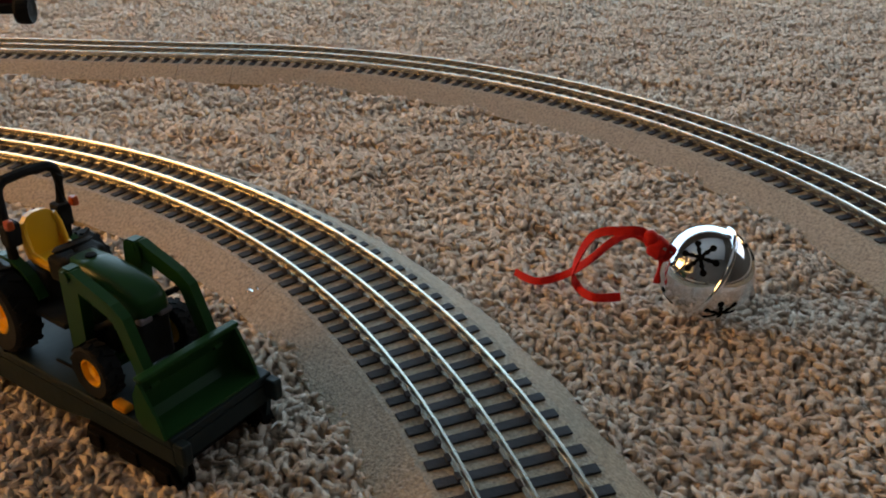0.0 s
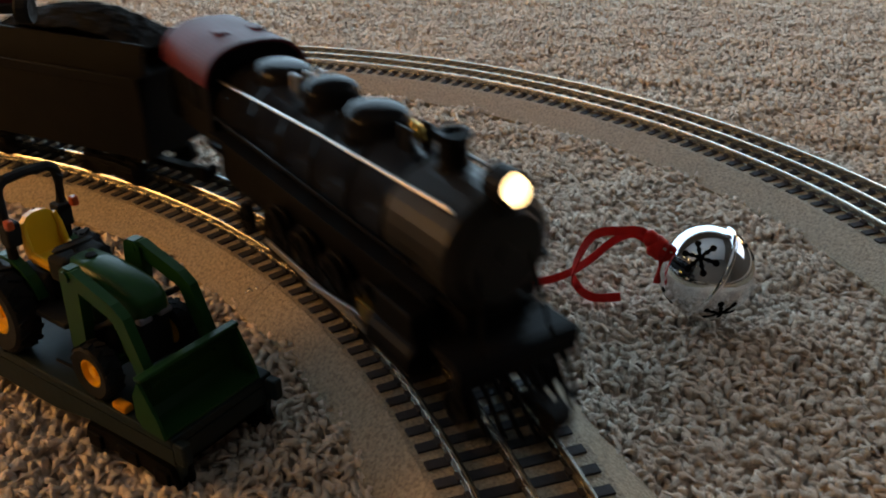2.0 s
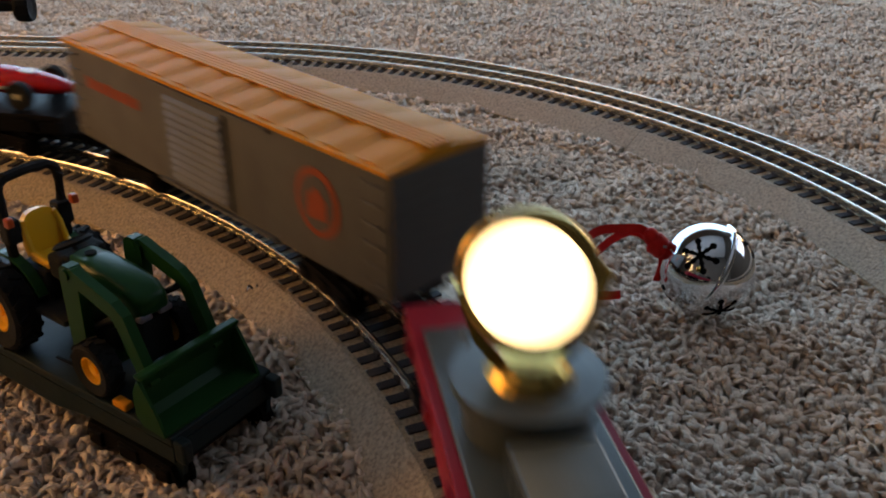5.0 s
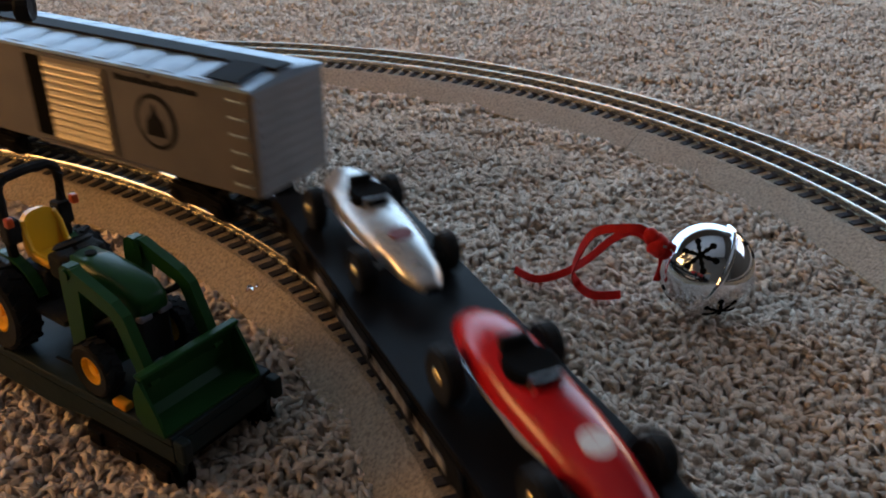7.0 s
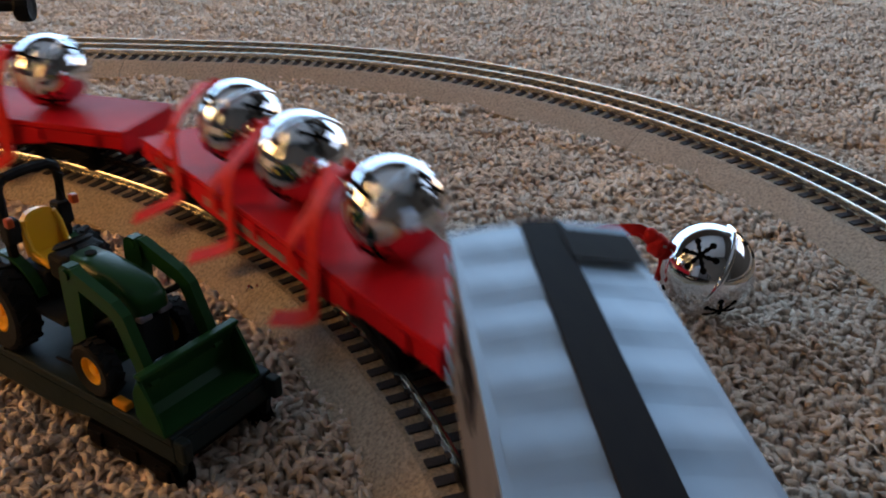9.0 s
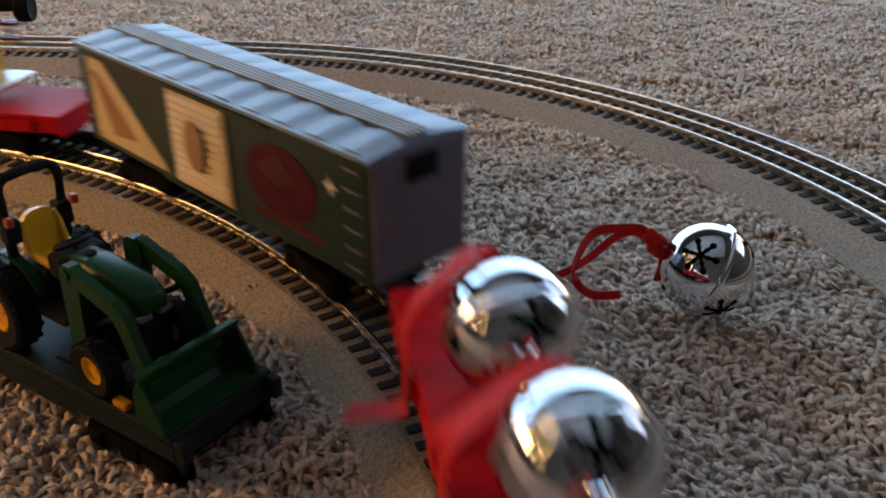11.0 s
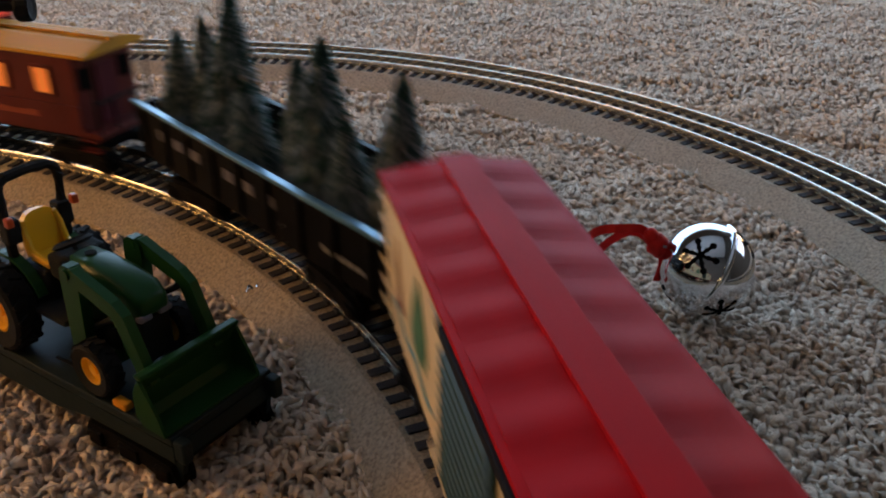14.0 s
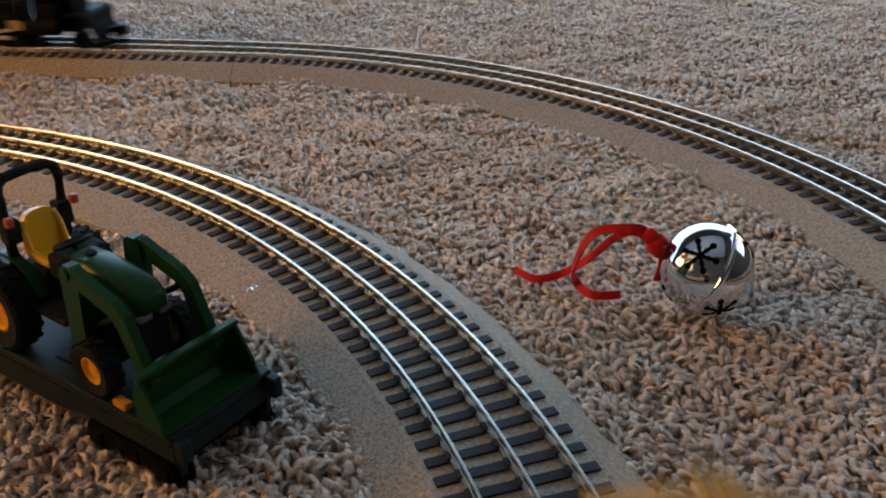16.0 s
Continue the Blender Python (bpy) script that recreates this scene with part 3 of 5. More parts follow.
# ---- steam locomotive (middle at x = 0, nose forwards) ----
def locomotive():
    car = thing("steam_locomotive", "black toy steam locomotive with a maroon cab roof and lit headlight", "toy locomotive", "toy locomotives")
    zc, rb = 0.0565, 0.0212
    prof = [(0.0185, 0.093), (rb, 0.090), (rb, 0.055), (rb + 0.0006, 0.0548), (rb + 0.0006, 0.0528), (rb + 0.0002, 0.0526), (rb + 0.0006, -0.093)]
    bm = turned(bmesh.new(), [(r, -x) for r, x in prof], 32, "X", pose(0, 0, zc, 0, 0, 180))
    part("boiler", bm, M["gloss"], car, smooth=True)
    bm = turned(bmesh.new(), [(rb + 0.0004, 0.056), (rb + 0.0004, 0.0905), (0.0185, 0.0935), (0.0165, 0.0945), (0.0155, 0.0955), (0.004, 0.0965)], 32, "X", pose(0, 0, zc))
    part("smokebox", bm, M["soot"], car, "graphite grey smokebox and front door")
    for x in (0.03, 0.002, -0.026, -0.054, -0.082):
        bm = turned(bmesh.new(), [(rb + 0.0003, -0.001), (rb + 0.0010, -0.0007), (rb + 0.0010, 0.0007), (rb + 0.0003, 0.001)], 32, "X", pose(x, 0, zc))
        part("boiler_band", bm, M["gloss"], car)
    top = zc + rb
    bm = turned(bmesh.new(), [(0.0075, top - 0.004), (0.0062, top), (0.0052, top + 0.003), (0.0052, top + 0.0095), (0.0062, top + 0.0105), (0.0062, top + 0.0125), (0.0045, top + 0.0125), (0.0042, top + 0.009)], 20, "Z", pose(0.066, 0, 0))
    part("smokestack", bm, M["black"], car)
    for x, r, h, sx in ((0.018, 0.0122, 0.0092, 1.25), (-0.0175, 0.0116, 0.0098, 1.05), (-0.062, 0.0115, 0.0060, 1.5)):
        bm = turned(bmesh.new(), [(r * 1.15, top - 0.006), (r * 1.02, top), (r * 0.98, top + h * 0.45), (r * 0.90, top + h * 0.66), (r * 0.75, top + h * 0.82), (r * 0.5, top + h * 0.93), (r * 0.2, top + h * 0.99), (0.0003, top + h)], 28, "Z", pose(x, 0, 0) @ Matrix.Diagonal((sx, 1, 1, 1)))
        part("steam_dome", bm, M["gloss"], car, smooth=True)
    for x, y in ((-0.0375, -0.006), (-0.0375, 0.006), (-0.0375, 0)):
        part("safety_valve", turned(bmesh.new(), [(0.0017, top - 0.001), (0.0017, top + 0.0062), (0.0008, top + 0.0070)], 10, "Z", pose(x, y, 0)), M["steel"], car)
    part("bell", turned(bmesh.new(), [(0.0035, top + 0.004), (0.0022, top + 0.007), (0.001, top + 0.009)], 14, "Z", pose(0.044, 0, 0)), M["brass"], car, "small brass bell")
    bm = box(bmesh.new(), 0.040, 0.048, -0.005, -0.004, top - 0.002, top + 0.008)
    box(bm, 0.040, 0.048, 0.004, 0.005, top - 0.002, top + 0.008)
    part("bell_bracket", bm, M["black"], car)
    head = turned(bmesh.new(), [(0.0025, 0.087), (0.0058, 0.0885), (0.0062, 0.098), (0.0056, 0.0985)], 20, "X", pose(0, 0, 0.0812))
    box(head, 0.088, 0.096, -0.004, 0.004, 0.0735, 0.0765)
    hl = part("headlight", head, M["black"], car)
    part("lens", turned(bmesh.new(), [(0.0050, 0.0983), (0.0045, 0.0994), (0.002, 0.1001)], 20, "X", pose(0, 0, 0.0812)), M["headlamp"], hl, "glowing warm white headlight lens")
    part("number_plate", turned(bmesh.new(), [(0.004, 0.0962), (0.004, 0.0972)], 16, "X", pose(0, 0, zc + 0.001)), M["soot"], car)
    for s in (-1, 1):
        bm = box(bmesh.new(), -0.093, 0.088, min(s * 0.0195, s * 0.0262), max(s * 0.0195, s * 0.0262), 0.0455, 0.0472)
        part("running_board", bm, M["black"], car)
        bm = tube(bmesh.new(), [(-0.093, s * 0.0178, zc + 0.0130), (0.0, s * 0.0166, zc + 0.0162), (0.088, s * 0.0158, zc + 0.0178)], 0.0008, 8)
        part("handrail", bm, M["steel"], car)
        bm = tube(bmesh.new(), [(-0.09, s * 0.0235, zc - 0.002), (0.075, s * 0.0232, zc - 0.004)], 0.0008, 8)
        part("injector_pipe", bm, M["gloss"], car)
        bm = turned(bmesh.new(), [(0.0075, 0.055), (0.0078, 0.056), (0.0078, 0.082), (0.0075, 0.083), (0.003, 0.0835)], 18, "X", pose(0, s * 0.0225, 0.019))
        box(bm, 0.057, 0.081, s * 0.021 - 0.006, s * 0.021 + 0.006, 0.026, 0.0365, 0.001)
        part("steam_cylinder", bm, M["black"], car)
        for i, x in enumerate((0.037, 0.010, -0.017, -0.044)):
            def driver(bm):
                turned(bm, [(0.0132, -0.001), (0.0132, 0), (0.0122, 0.0004), (0.0122, 0.0034), (0.0104, 0.0036), (0.0100, 0.0022), (0.0035, 0.0022), (0.003, 0.004)], 28, "Y")
                extruded(bm, [(0.010 * math.cos(a), 0.010 * math.sin(a)) for a in [math.pi * (1.15 + 0.7 * k / 8) for k in range(9)]], 0.0023, 0.0034)
                return bm
            wheel = shared("driving_wheel", "driver", driver, M["black"], car, pose(x, s * 0.0165, 0.0122, 0, 0, 0 if s > 0 else 180))
            for k in range(10):
                shared("spoke", "driver_spoke", lambda bm: box(bm, -0.0006, 0.0006, 0.0021, 0.0031, 0.002, 0.0105), M["black"], wheel, pose(0, 0, 0, 0, 36 * k, 0))
        part("side_rod", box(bmesh.new(), -0.047, 0.040, s * 0.0212 - 0.0007, s * 0.0212 + 0.0007, 0.0065, 0.0095, 0.0004), M["steel"], car)
        bm = box(bmesh.new(), 0, 0.062, s * 0.0232 - 0.0007, s * 0.0232 + 0.0007, -0.0012, 0.0012, 0.0004, None)
        bmesh.ops.transform(bm, matrix=pose(-0.004, 0, 0.008, 0, -9, 0), verts=bm.verts[:])
        part("main_rod", bm, M["steel"], car)
        part("crosshead", box(bmesh.new(), 0.040, 0.054, s * 0.0225 - 0.002, s * 0.0225 + 0.002, 0.015, 0.023, 0.0006), M["brass"], car)
    part("frame_bar", box(bmesh.new(), -0.120, 0.092, -0.0125, 0.0125, 0.012, 0.0375), M["black"], car)
    for x in (0.096,):
        for s in (-1, 1):
            shared("pilot_wheel", "wheel", wheel_mesh, M["black"], car, pose(x, s * 0.0167, 0.0072, 0, 0, 0 if s > 0 else 180))
    for s in (-1, 1):
        shared("trailing_wheel", "wheel", wheel_mesh, M["black"], car, pose(-0.078, s * 0.0167, 0.0072, 0, 0, 0 if s > 0 else 180))
    bm = box(bmesh.new(), 0.088, 0.104, -0.024, 0.024, 0.026, 0.0285, 0.0004)
    box(bm, 0.102, 0.1060, -0.025, 0.025, 0.0175, 0.027, 0.0006)
    part("pilot_beam", bm, M["black"], car)
    for k in range(9):
        y = -0.0208 + 0.0052 * k
        x = 0.1240 - 0.50 * abs(y)
        bm = tube(bmesh.new(), [(0.1050, y * 0.95, 0.019), (x, y * 0.9, 0.0035)], 0.0010, 6)
        part("pilot_bar", bm, M["black"], car)
    bm = tube(bmesh.new(), [(0.1070, -0.0225, 0.0035), (0.1245, 0, 0.003), (0.1070, 0.0225, 0.0035)], 0.0014, 8)
    part("pilot_foot", bm, M["black"], car)
    bm = box(bmesh.new(), 0.106, 0.120, -0.003, 0.003, 0.010, 0.014, 0.0006)
    box(bm, 0.118, 0.127, -0.0045, 0.0045, 0.008, 0.016, 0.001)
    part("front_coupler", bm, M["black"], car)
    for s in (-1, 1):
        part("smokebox_brace", tube(bmesh.new(), [(0.094, s * 0.010, zc + 0.004), (0.103, s * 0.014, 0.028)], 0.0007, 6), M["black"], car)
    # cab with an arched maroon roof
    arch = [(0.026 * math.copysign(abs(math.cos(a)) ** 0.8, math.cos(a)), 0.0680 + 0.0185 * math.sin(a) ** 0.85) for a in [math.pi * k / 28 for k in range(29)]]
    bm = extruded(bmesh.new(), [(-0.0245, 0.041), (0.0245, 0.041)] + [(y * 0.94, z - 0.0012) for y, z in arch], -0.146, -0.092, plane="YZ")
    cab = part("cab", bm, M["black"], car)
    for s in (-1, 1):
        for x in (-0.130, -0.110):
            part("cab_window", box(bmesh.new(), x - 0.007, x + 0.007, s * 0.0246 - 0.0004, s * 0.0246 + 0.0004, 0.054, 0.0670), M["hole"], cab)
    inner_arch = [(y * 0.95, z - 0.0013) for y, z in arch]
    bm = extruded(bmesh.new(), arch + inner_arch[::-1], -0.149, -0.0905, plane="YZ")
    roof = part("cab_roof", bm, M["maroon"], car, "maroon arched cab roof")
    for x, y in ((-0.112, -0.008), (-0.112, 0.010)):
        part("roof_hatch", box(bmesh.new(), x - 0.004, x + 0.004, y - 0.003, y + 0.003, 0.0840, 0.0872, 0.0005), M["maroon"], roof)
    part("drawbar", box(bmesh.new(), -0.162, -0.120, -0.004, 0.004, 0.014, 0.017), M["black"], car)
    return car


def tender():
    car = thing("tender", "black toy coal tender with a round side emblem", "toy train car", "cars of the toy train")
    L, w, z0, z1 = 0.172, 0.0268, 0.0195, 0.0625
    part("body", box(bmesh.new(), -L / 2, L / 2, -w, w, z0, z1 - 0.0035, 0.0008), M["black"], car)
    bm = bmesh.new()
    for s in (-1, 1):
        box(bm, -L / 2, L / 2, s * w - 0.0008, s * w + 0.0006, z1 - 0.005, z1, 0.0003)
        box(bm, s * L / 2 - 0.0008, s * L / 2 + 0.0006, -w + 0.001, w - 0.001, z1 - 0.005, z1)
    part("rim", bm, M["black"], car)
    bm = bmesh.new()
    for k in (-1, 1):
        extruded(bm, [(k * 0.0200, z1 - 0.004), (k * 0.0178, z1 + 0.0140), (k * 0.0164, z1 + 0.0140), (k * 0.0186, z1 - 0.004)], -0.020, 0.084, plane="YZ")
    box(bm, -0.0215, -0.020, -0.0178, 0.0178, z1 - 0.004, z1 + 0.0135)
    part("coal_bunker", bm, M["black"], car)
    part("bunker_step", box(bmesh.new(), 0.020, 0.050, -0.0248, -0.0203, z1 - 0.0035, z1 - 0.001, 0.0004), M["gloss"], car)
    rng = random.Random(5)
    bm = bmesh.new()
    nx, ny = 40, 14
    grid = [[bm.verts.new((-0.0198 + 0.0996 * i / nx, -0.0166 + 0.0332 * j / ny, z1 + 0.010 + (0.020 * math.sin(math.pi * min(1, (i + 4) / nx * 0.93)) ** 0.6) * (1 - 0.55 * (2 * j / ny - 1) ** 2) * (0.55 + 0.55 * i / nx) + rng.uniform(-0.0012, 0.0012))) for j in range(ny + 1)] for i in range(nx + 1)]
    for i in range(nx):
        for j in range(ny):
            bm.faces.new((grid[i][j], grid[i + 1][j], grid[i + 1][j + 1], grid[i][j + 1]))
    part("coal_load", bm, M["coal"], car, "heap of black coal")
    lamp = turned(bmesh.new(), [(0.003, -0.009), (0.0042, -0.007), (0.0045, 0.001), (0.0035, 0.002)], 16, "X", pose(-0.081, 0.004, z1 + 0.0045))
    box(lamp, -0.086, -0.080, 0.002, 0.006, z1 - 0.004, z1 + 0.002)
    part("backup_light", lamp, M["gloss"], car)
    part("toolbox", box(bmesh.new(), -0.072, -0.060, -0.0225, 0.0225, z1 - 0.0035, z1 + 0.0015, 0.0006), M["black"], car)
    part("mast", tube(bmesh.new(), [(-0.083, -0.018, z1 - 0.003), (-0.083, -0.018, z1 + 0.012)], 0.0007, 6), M["black"], car)
    for s in (-1, 1):
        patch(car, "emblem_ring", oval(-0.035, 0.042, 0.0085, 0.0098), M["coal"], 0.0269, s)
        patch(car, "emblem_disc", oval(-0.035, 0.042, 0.0070, 0.0083), M["seal"], 0.0274, s, 0.0003)
    part("underframe", box(bmesh.new(), -L / 2 + 0.01, L / 2 - 0.01, -0.016, 0.016, 0.0165, z0), M["black"], car)
    truck(car, 0.052, 0.052, 1)
    truck(car, -0.052, 0.052, -1)
    return car


# ---- searchlight car ----
def searchlight_car():
    car, b = flatcar("searchlight_car", "dull red toy flat car with grey machinery and lit searchlight", 0.250, M["dullred"])
    z = 0.026
    part("platform", box(bmesh.new(), -0.106, 0.062, -0.0215, 0.0215, z, z + 0.0022, 0.0008), M["greymold"], car)
    part("pedestal", turned(bmesh.new(), [(0.0185, z + 0.002), (0.0185, z + 0.0150), (0.0218, z + 0.0155), (0.0218, z + 0.0185), (0.012, z + 0.019)], 32, "Z", pose(-0.054, 0, 0)), M["greymold"], car)
    bm = box(bmesh.new(), -0.092, -0.078, -0.011, 0.011, z + 0.002, z + 0.010, 0.001)
    part("cable_box", bm, M["greymold"], car)
    gen = extruded(bmesh.new(), [(-0.016, z + 0.002), (-0.0145, z + 0.013), (-0.008, z + 0.0165), (0.008, z + 0.0165), (0.0145, z + 0.013), (0.016, z + 0.002)], -0.004, 0.050, plane="YZ")
    g = part("generator", gen, M["greymold"], car)
    for k in range(6):
        part("cooling_fin", box(bmesh.new(), 0.000 + 0.0025, 0.044, -0.0085 + k * 0.0034 - 0.0007, -0.0085 + k * 0.0034 + 0.0007, z + 0.0165, z + 0.0178), M["greymold"], g)
    # vents take a gold colour for the searchlight's yellow light on them
    for s in (-1, 1):
        part("vent_panel", box(bmesh.new(), 0.008, 0.036, s * 0.0152 - 0.001, s * 0.0152 + 0.001, z + 0.004, z + 0.011, 0.0004, None), M["goldlight"], g)
    bm = box(bmesh.new(), -0.031, -0.006, -0.012, 0.012, z + 0.002, z + 0.0145, 0.001)
    for k in range(4):
        box(bm, -0.029 + k * 0.006, -0.0255 + k * 0.006, -0.0125, -0.0105, z + 0.004, z + 0.0125)
    part("switchgear", bm, M["greymold"], car)
    part("deck_hole", turned(bmesh.new(), [(0.0042, z - 0.0002), (0.0042, z + 0.0004)], 16, "Z", pose(0.092, 0, 0)), M["hole"], car)
    yoke = bmesh.new()
    for s in (-1, 1):
        extruded(yoke, [(s * 0.009, 0.0475), (s * 0.0165, 0.058), (s * 0.0212, 0.074), (s * 0.0195, 0.0755), (s * 0.0148, 0.060), (s * 0.006, 0.0490)], -0.058, -0.052, plane="YZ")
    turned(yoke, [(0.013, z + 0.0185), (0.0105, 0.0485), (0.0085, 0.0500)], 20, "Z", pose(-0.054, 0, 0))
    part("yoke", yoke, M["brass"], car)
    tilt = pose(-0.056, 0, 0.0745, 0, -16, -24)
    bm = turned(bmesh.new(), [(0.006, -0.016), (0.014, -0.012), (0.0178, -0.003), (0.0186, 0.006), (0.0186, 0.010), (0.0171, 0.0105)], 36, "X", tilt)
    lamp = part("lamp_drum", bm, M["brass"], car, "brass searchlight drum", smooth=True)
    part("lens", turned(bmesh.new(), [(0.0168, 0.0102), (0.013, 0.0116), (0.008, 0.0126), (0.002, 0.0130)], 36, "X", tilt), M["searchlamp"], lamp, "glowing warm white searchlight lens", smooth=True)
    return car, b


# ---- box cars ----
def orange_boxcar():
    car, b = boxcar("boxcar", "grey toy boxcar with an orange ribbed roof", 0.255, M["greyside"], M["orange"], M["greyside"], M["greyside"], M["orange"])
    for s in (-1, 1):
        patch(car, "emblem_ring", oval(0.086, 0.047, 0.0135, 0.0145), M["emblem"], 0.0251, s)
        patch(car, "emblem_disc", oval(0.086, 0.047, 0.0105, 0.0115), M["greyside"], 0.0256, s, 0.0002)
        patch(car, "emblem_figure", [(0.080, 0.040), (0.092, 0.041), (0.0925, 0.049), (0.087, 0.054), (0.081, 0.050)], M["emblem"], 0.0259, s, 0.0002)
        bars(car, "lettering", -0.105, -0.05, 0.050, 0.056, 8, M["emblem"], s, 0.0251)
    return car, b


def silver_boxcar():
    # roof, sides and ends carry reflection, shade and light in their colours
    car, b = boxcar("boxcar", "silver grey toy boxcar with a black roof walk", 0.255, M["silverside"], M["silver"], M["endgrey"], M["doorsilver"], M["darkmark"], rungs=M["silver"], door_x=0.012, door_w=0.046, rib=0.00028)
    slope = math.degrees(math.atan2(0.0037, 0.025))
    for x, s in ((0.110, -1), (-0.110, 1)):
        shared("lateral_walk", "lateral_walk", lambda bm: box(bm, -0.010, 0.010, -0.010, 0.010, 0.0012, 0.0019), M["darkmark"], car, pose(x, s * 0.0145, 0.0734, -s * slope))
    for s in (-1, 1):
        patch(car, "emblem_disc", oval(0.066, 0.046, 0.0135, 0.0140), M["darkmark"], 0.0251, s)
        patch(car, "emblem_ring", oval(0.066, 0.046, 0.0112, 0.0117), M["silverside"], 0.0256, s, 0.0002)
        patch(car, "emblem_dome", [(0.059, 0.039), (0.073, 0.039), (0.0715, 0.0465), (0.068, 0.050), (0.0665, 0.055), (0.0655, 0.055), (0.064, 0.050), (0.0605, 0.0465)], M["darkmark"], 0.0259, s, 0.0002)
        bars(car, "lettering", 0.042, 0.096, 0.0635, 0.0665, 12, M["darkmark"], s, 0.0251)
        bars(car, "lettering", -0.108, -0.066, 0.047, 0.060, 3, M["darkmark"], s, 0.0251)
        bars(car, "lettering", -0.098, -0.076, 0.040, 0.043, 6, M["darkmark"], s, 0.0251)
        patch(car, "door_opening", rect(-0.0250, -0.0118, 0.024, 0.0675), M["hole"], 0.0252, s, 0.0006)
    return car, b


def green_boxcar():
    car, b = boxcar("boxcar", "deep green holiday toy boxcar with a silver ribbed roof", 0.231, M["deepgreen"], M["roofgrey"], M["lavender"], M["cream"], M["walkgrey"], rungs=M["lavender"], door_w=0.047)
    for s in (-1, 1):
        patch(car, "picture_panel", [(-0.104, 0.066), (-0.088, 0.066), (-0.035, 0.026), (-0.034, 0.023), (-0.104, 0.023)], M["cream"], 0.0251, s)
        patch(car, "picture_detail", [(-0.1, 0.060), (-0.094, 0.060), (-0.060, 0.031), (-0.085, 0.028)], M["wood"], 0.0256, s, 0.0002)
        patch(car, "picture_ornament", oval(0.060, 0.046, 0.024, 0.016), M["maroon"], 0.0251, s)
        patch(car, "picture_highlight", [(0.044, 0.050), (0.060, 0.058), (0.072, 0.050), (0.060, 0.044)], M["ladder"], 0.0256, s, 0.0002)
        bars(car, "lettering", 0.040, 0.088, 0.0275, 0.0305, 9, M["printred"], s, 0.0251)
        patch(car, "door_picture", oval(0.0, 0.046, 0.008, 0.012), M["wood"], 0.0285, s, 0.0003)
        patch(car, "star", [(0.093 + 0.004 * math.cos(k * math.pi / 4) * (1 if k % 2 == 0 else 0.4), 0.055 + 0.004 * math.sin(k * math.pi / 4) * (1 if k % 2 == 0 else 0.4)) for k in range(8)], M["white"], 0.0251, s)
    part("end_picture", box(bmesh.new(), 0.1166, 0.1170, -0.008, 0.008, 0.058, 0.068), M["darkmark"], car)
    return car, b


def red_boxcar():
    car, b = boxcar("boxcar", "cream holiday toy boxcar with a red ribbed roof", 0.237, M["cream"], M["brightred"], M["brightred"], M["doorgreen"], M["brightred"], door_w=0.047)
    for s in (-1, 1):
        wave = [(0.030 + 0.07 * k / 14, 0.0335 - 0.004 * k / 14 + 0.0012 * math.sin(k * 0.9)) for k in range(15)]
        patch(car, "wave_line", wave + [(x, z - 0.0016) for x, z in wave[::-1]], M["teal"], 0.0251, s)
        wave = [(-0.100 + 0.06 * k / 14, 0.033 - 0.003 * k / 14 + 0.0012 * math.sin(k * 0.9)) for k in range(15)]
        patch(car, "wave_line", wave + [(x, z - 0.0016) for x, z in wave[::-1]], M["teal"], 0.0251, s)
        patch(car, "sail", [(0.058, 0.060), (0.063, 0.057), (0.068, 0.047), (0.067, 0.041), (0.060, 0.042)], M["printred"], 0.0251, s)
        patch(car, "sail", [(0.056, 0.056), (0.057, 0.042), (0.051, 0.043), (0.052, 0.051)], M["printblue"], 0.0251, s)
        patch(car, "boat", [(0.051, 0.0405), (0.068, 0.040), (0.065, 0.0368), (0.054, 0.0368)], M["printblue"], 0.0251, s)
        patch(car, "tree_picture", [(-0.058, 0.063), (-0.049, 0.050), (-0.047, 0.042), (-0.050, 0.036), (-0.066, 0.036), (-0.069, 0.042), (-0.066, 0.051)], M["printgreen"], 0.0251, s)
        patch(car, "figure_picture", [(-0.091, 0.060), (-0.087, 0.050), (-0.084, 0.040), (-0.092, 0.040), (-0.096, 0.048)], M["wood"], 0.0251, s)
        patch(car, "figure_picture", [(-0.090, 0.043), (-0.082, 0.039), (-0.082, 0.036), (-0.091, 0.036)], M["printred"], 0.0251, s)
        bars(car, "lettering", 0.032, 0.052, 0.0625, 0.065, 5, M["printred"], s, 0.0251)
        bars(car, "lettering", 0.084, 0.098, 0.046, 0.0475, 5, M["wood"], s, 0.0251)
    for s in (-1, 1):
        part("upper_door_rail", box(bmesh.new(), -0.026, 0.045, s * 0.0262 - 0.0012, s * 0.0262 + 0.0012, 0.0668, 0.0700, 0.0004), M["darkmark"], car, "dark rail over the door")
    part("end_picture", box(bmesh.new(), 0.1196, 0.1200, -0.009, 0.004, 0.055, 0.065), M["darkmark"], car)
    return car, b


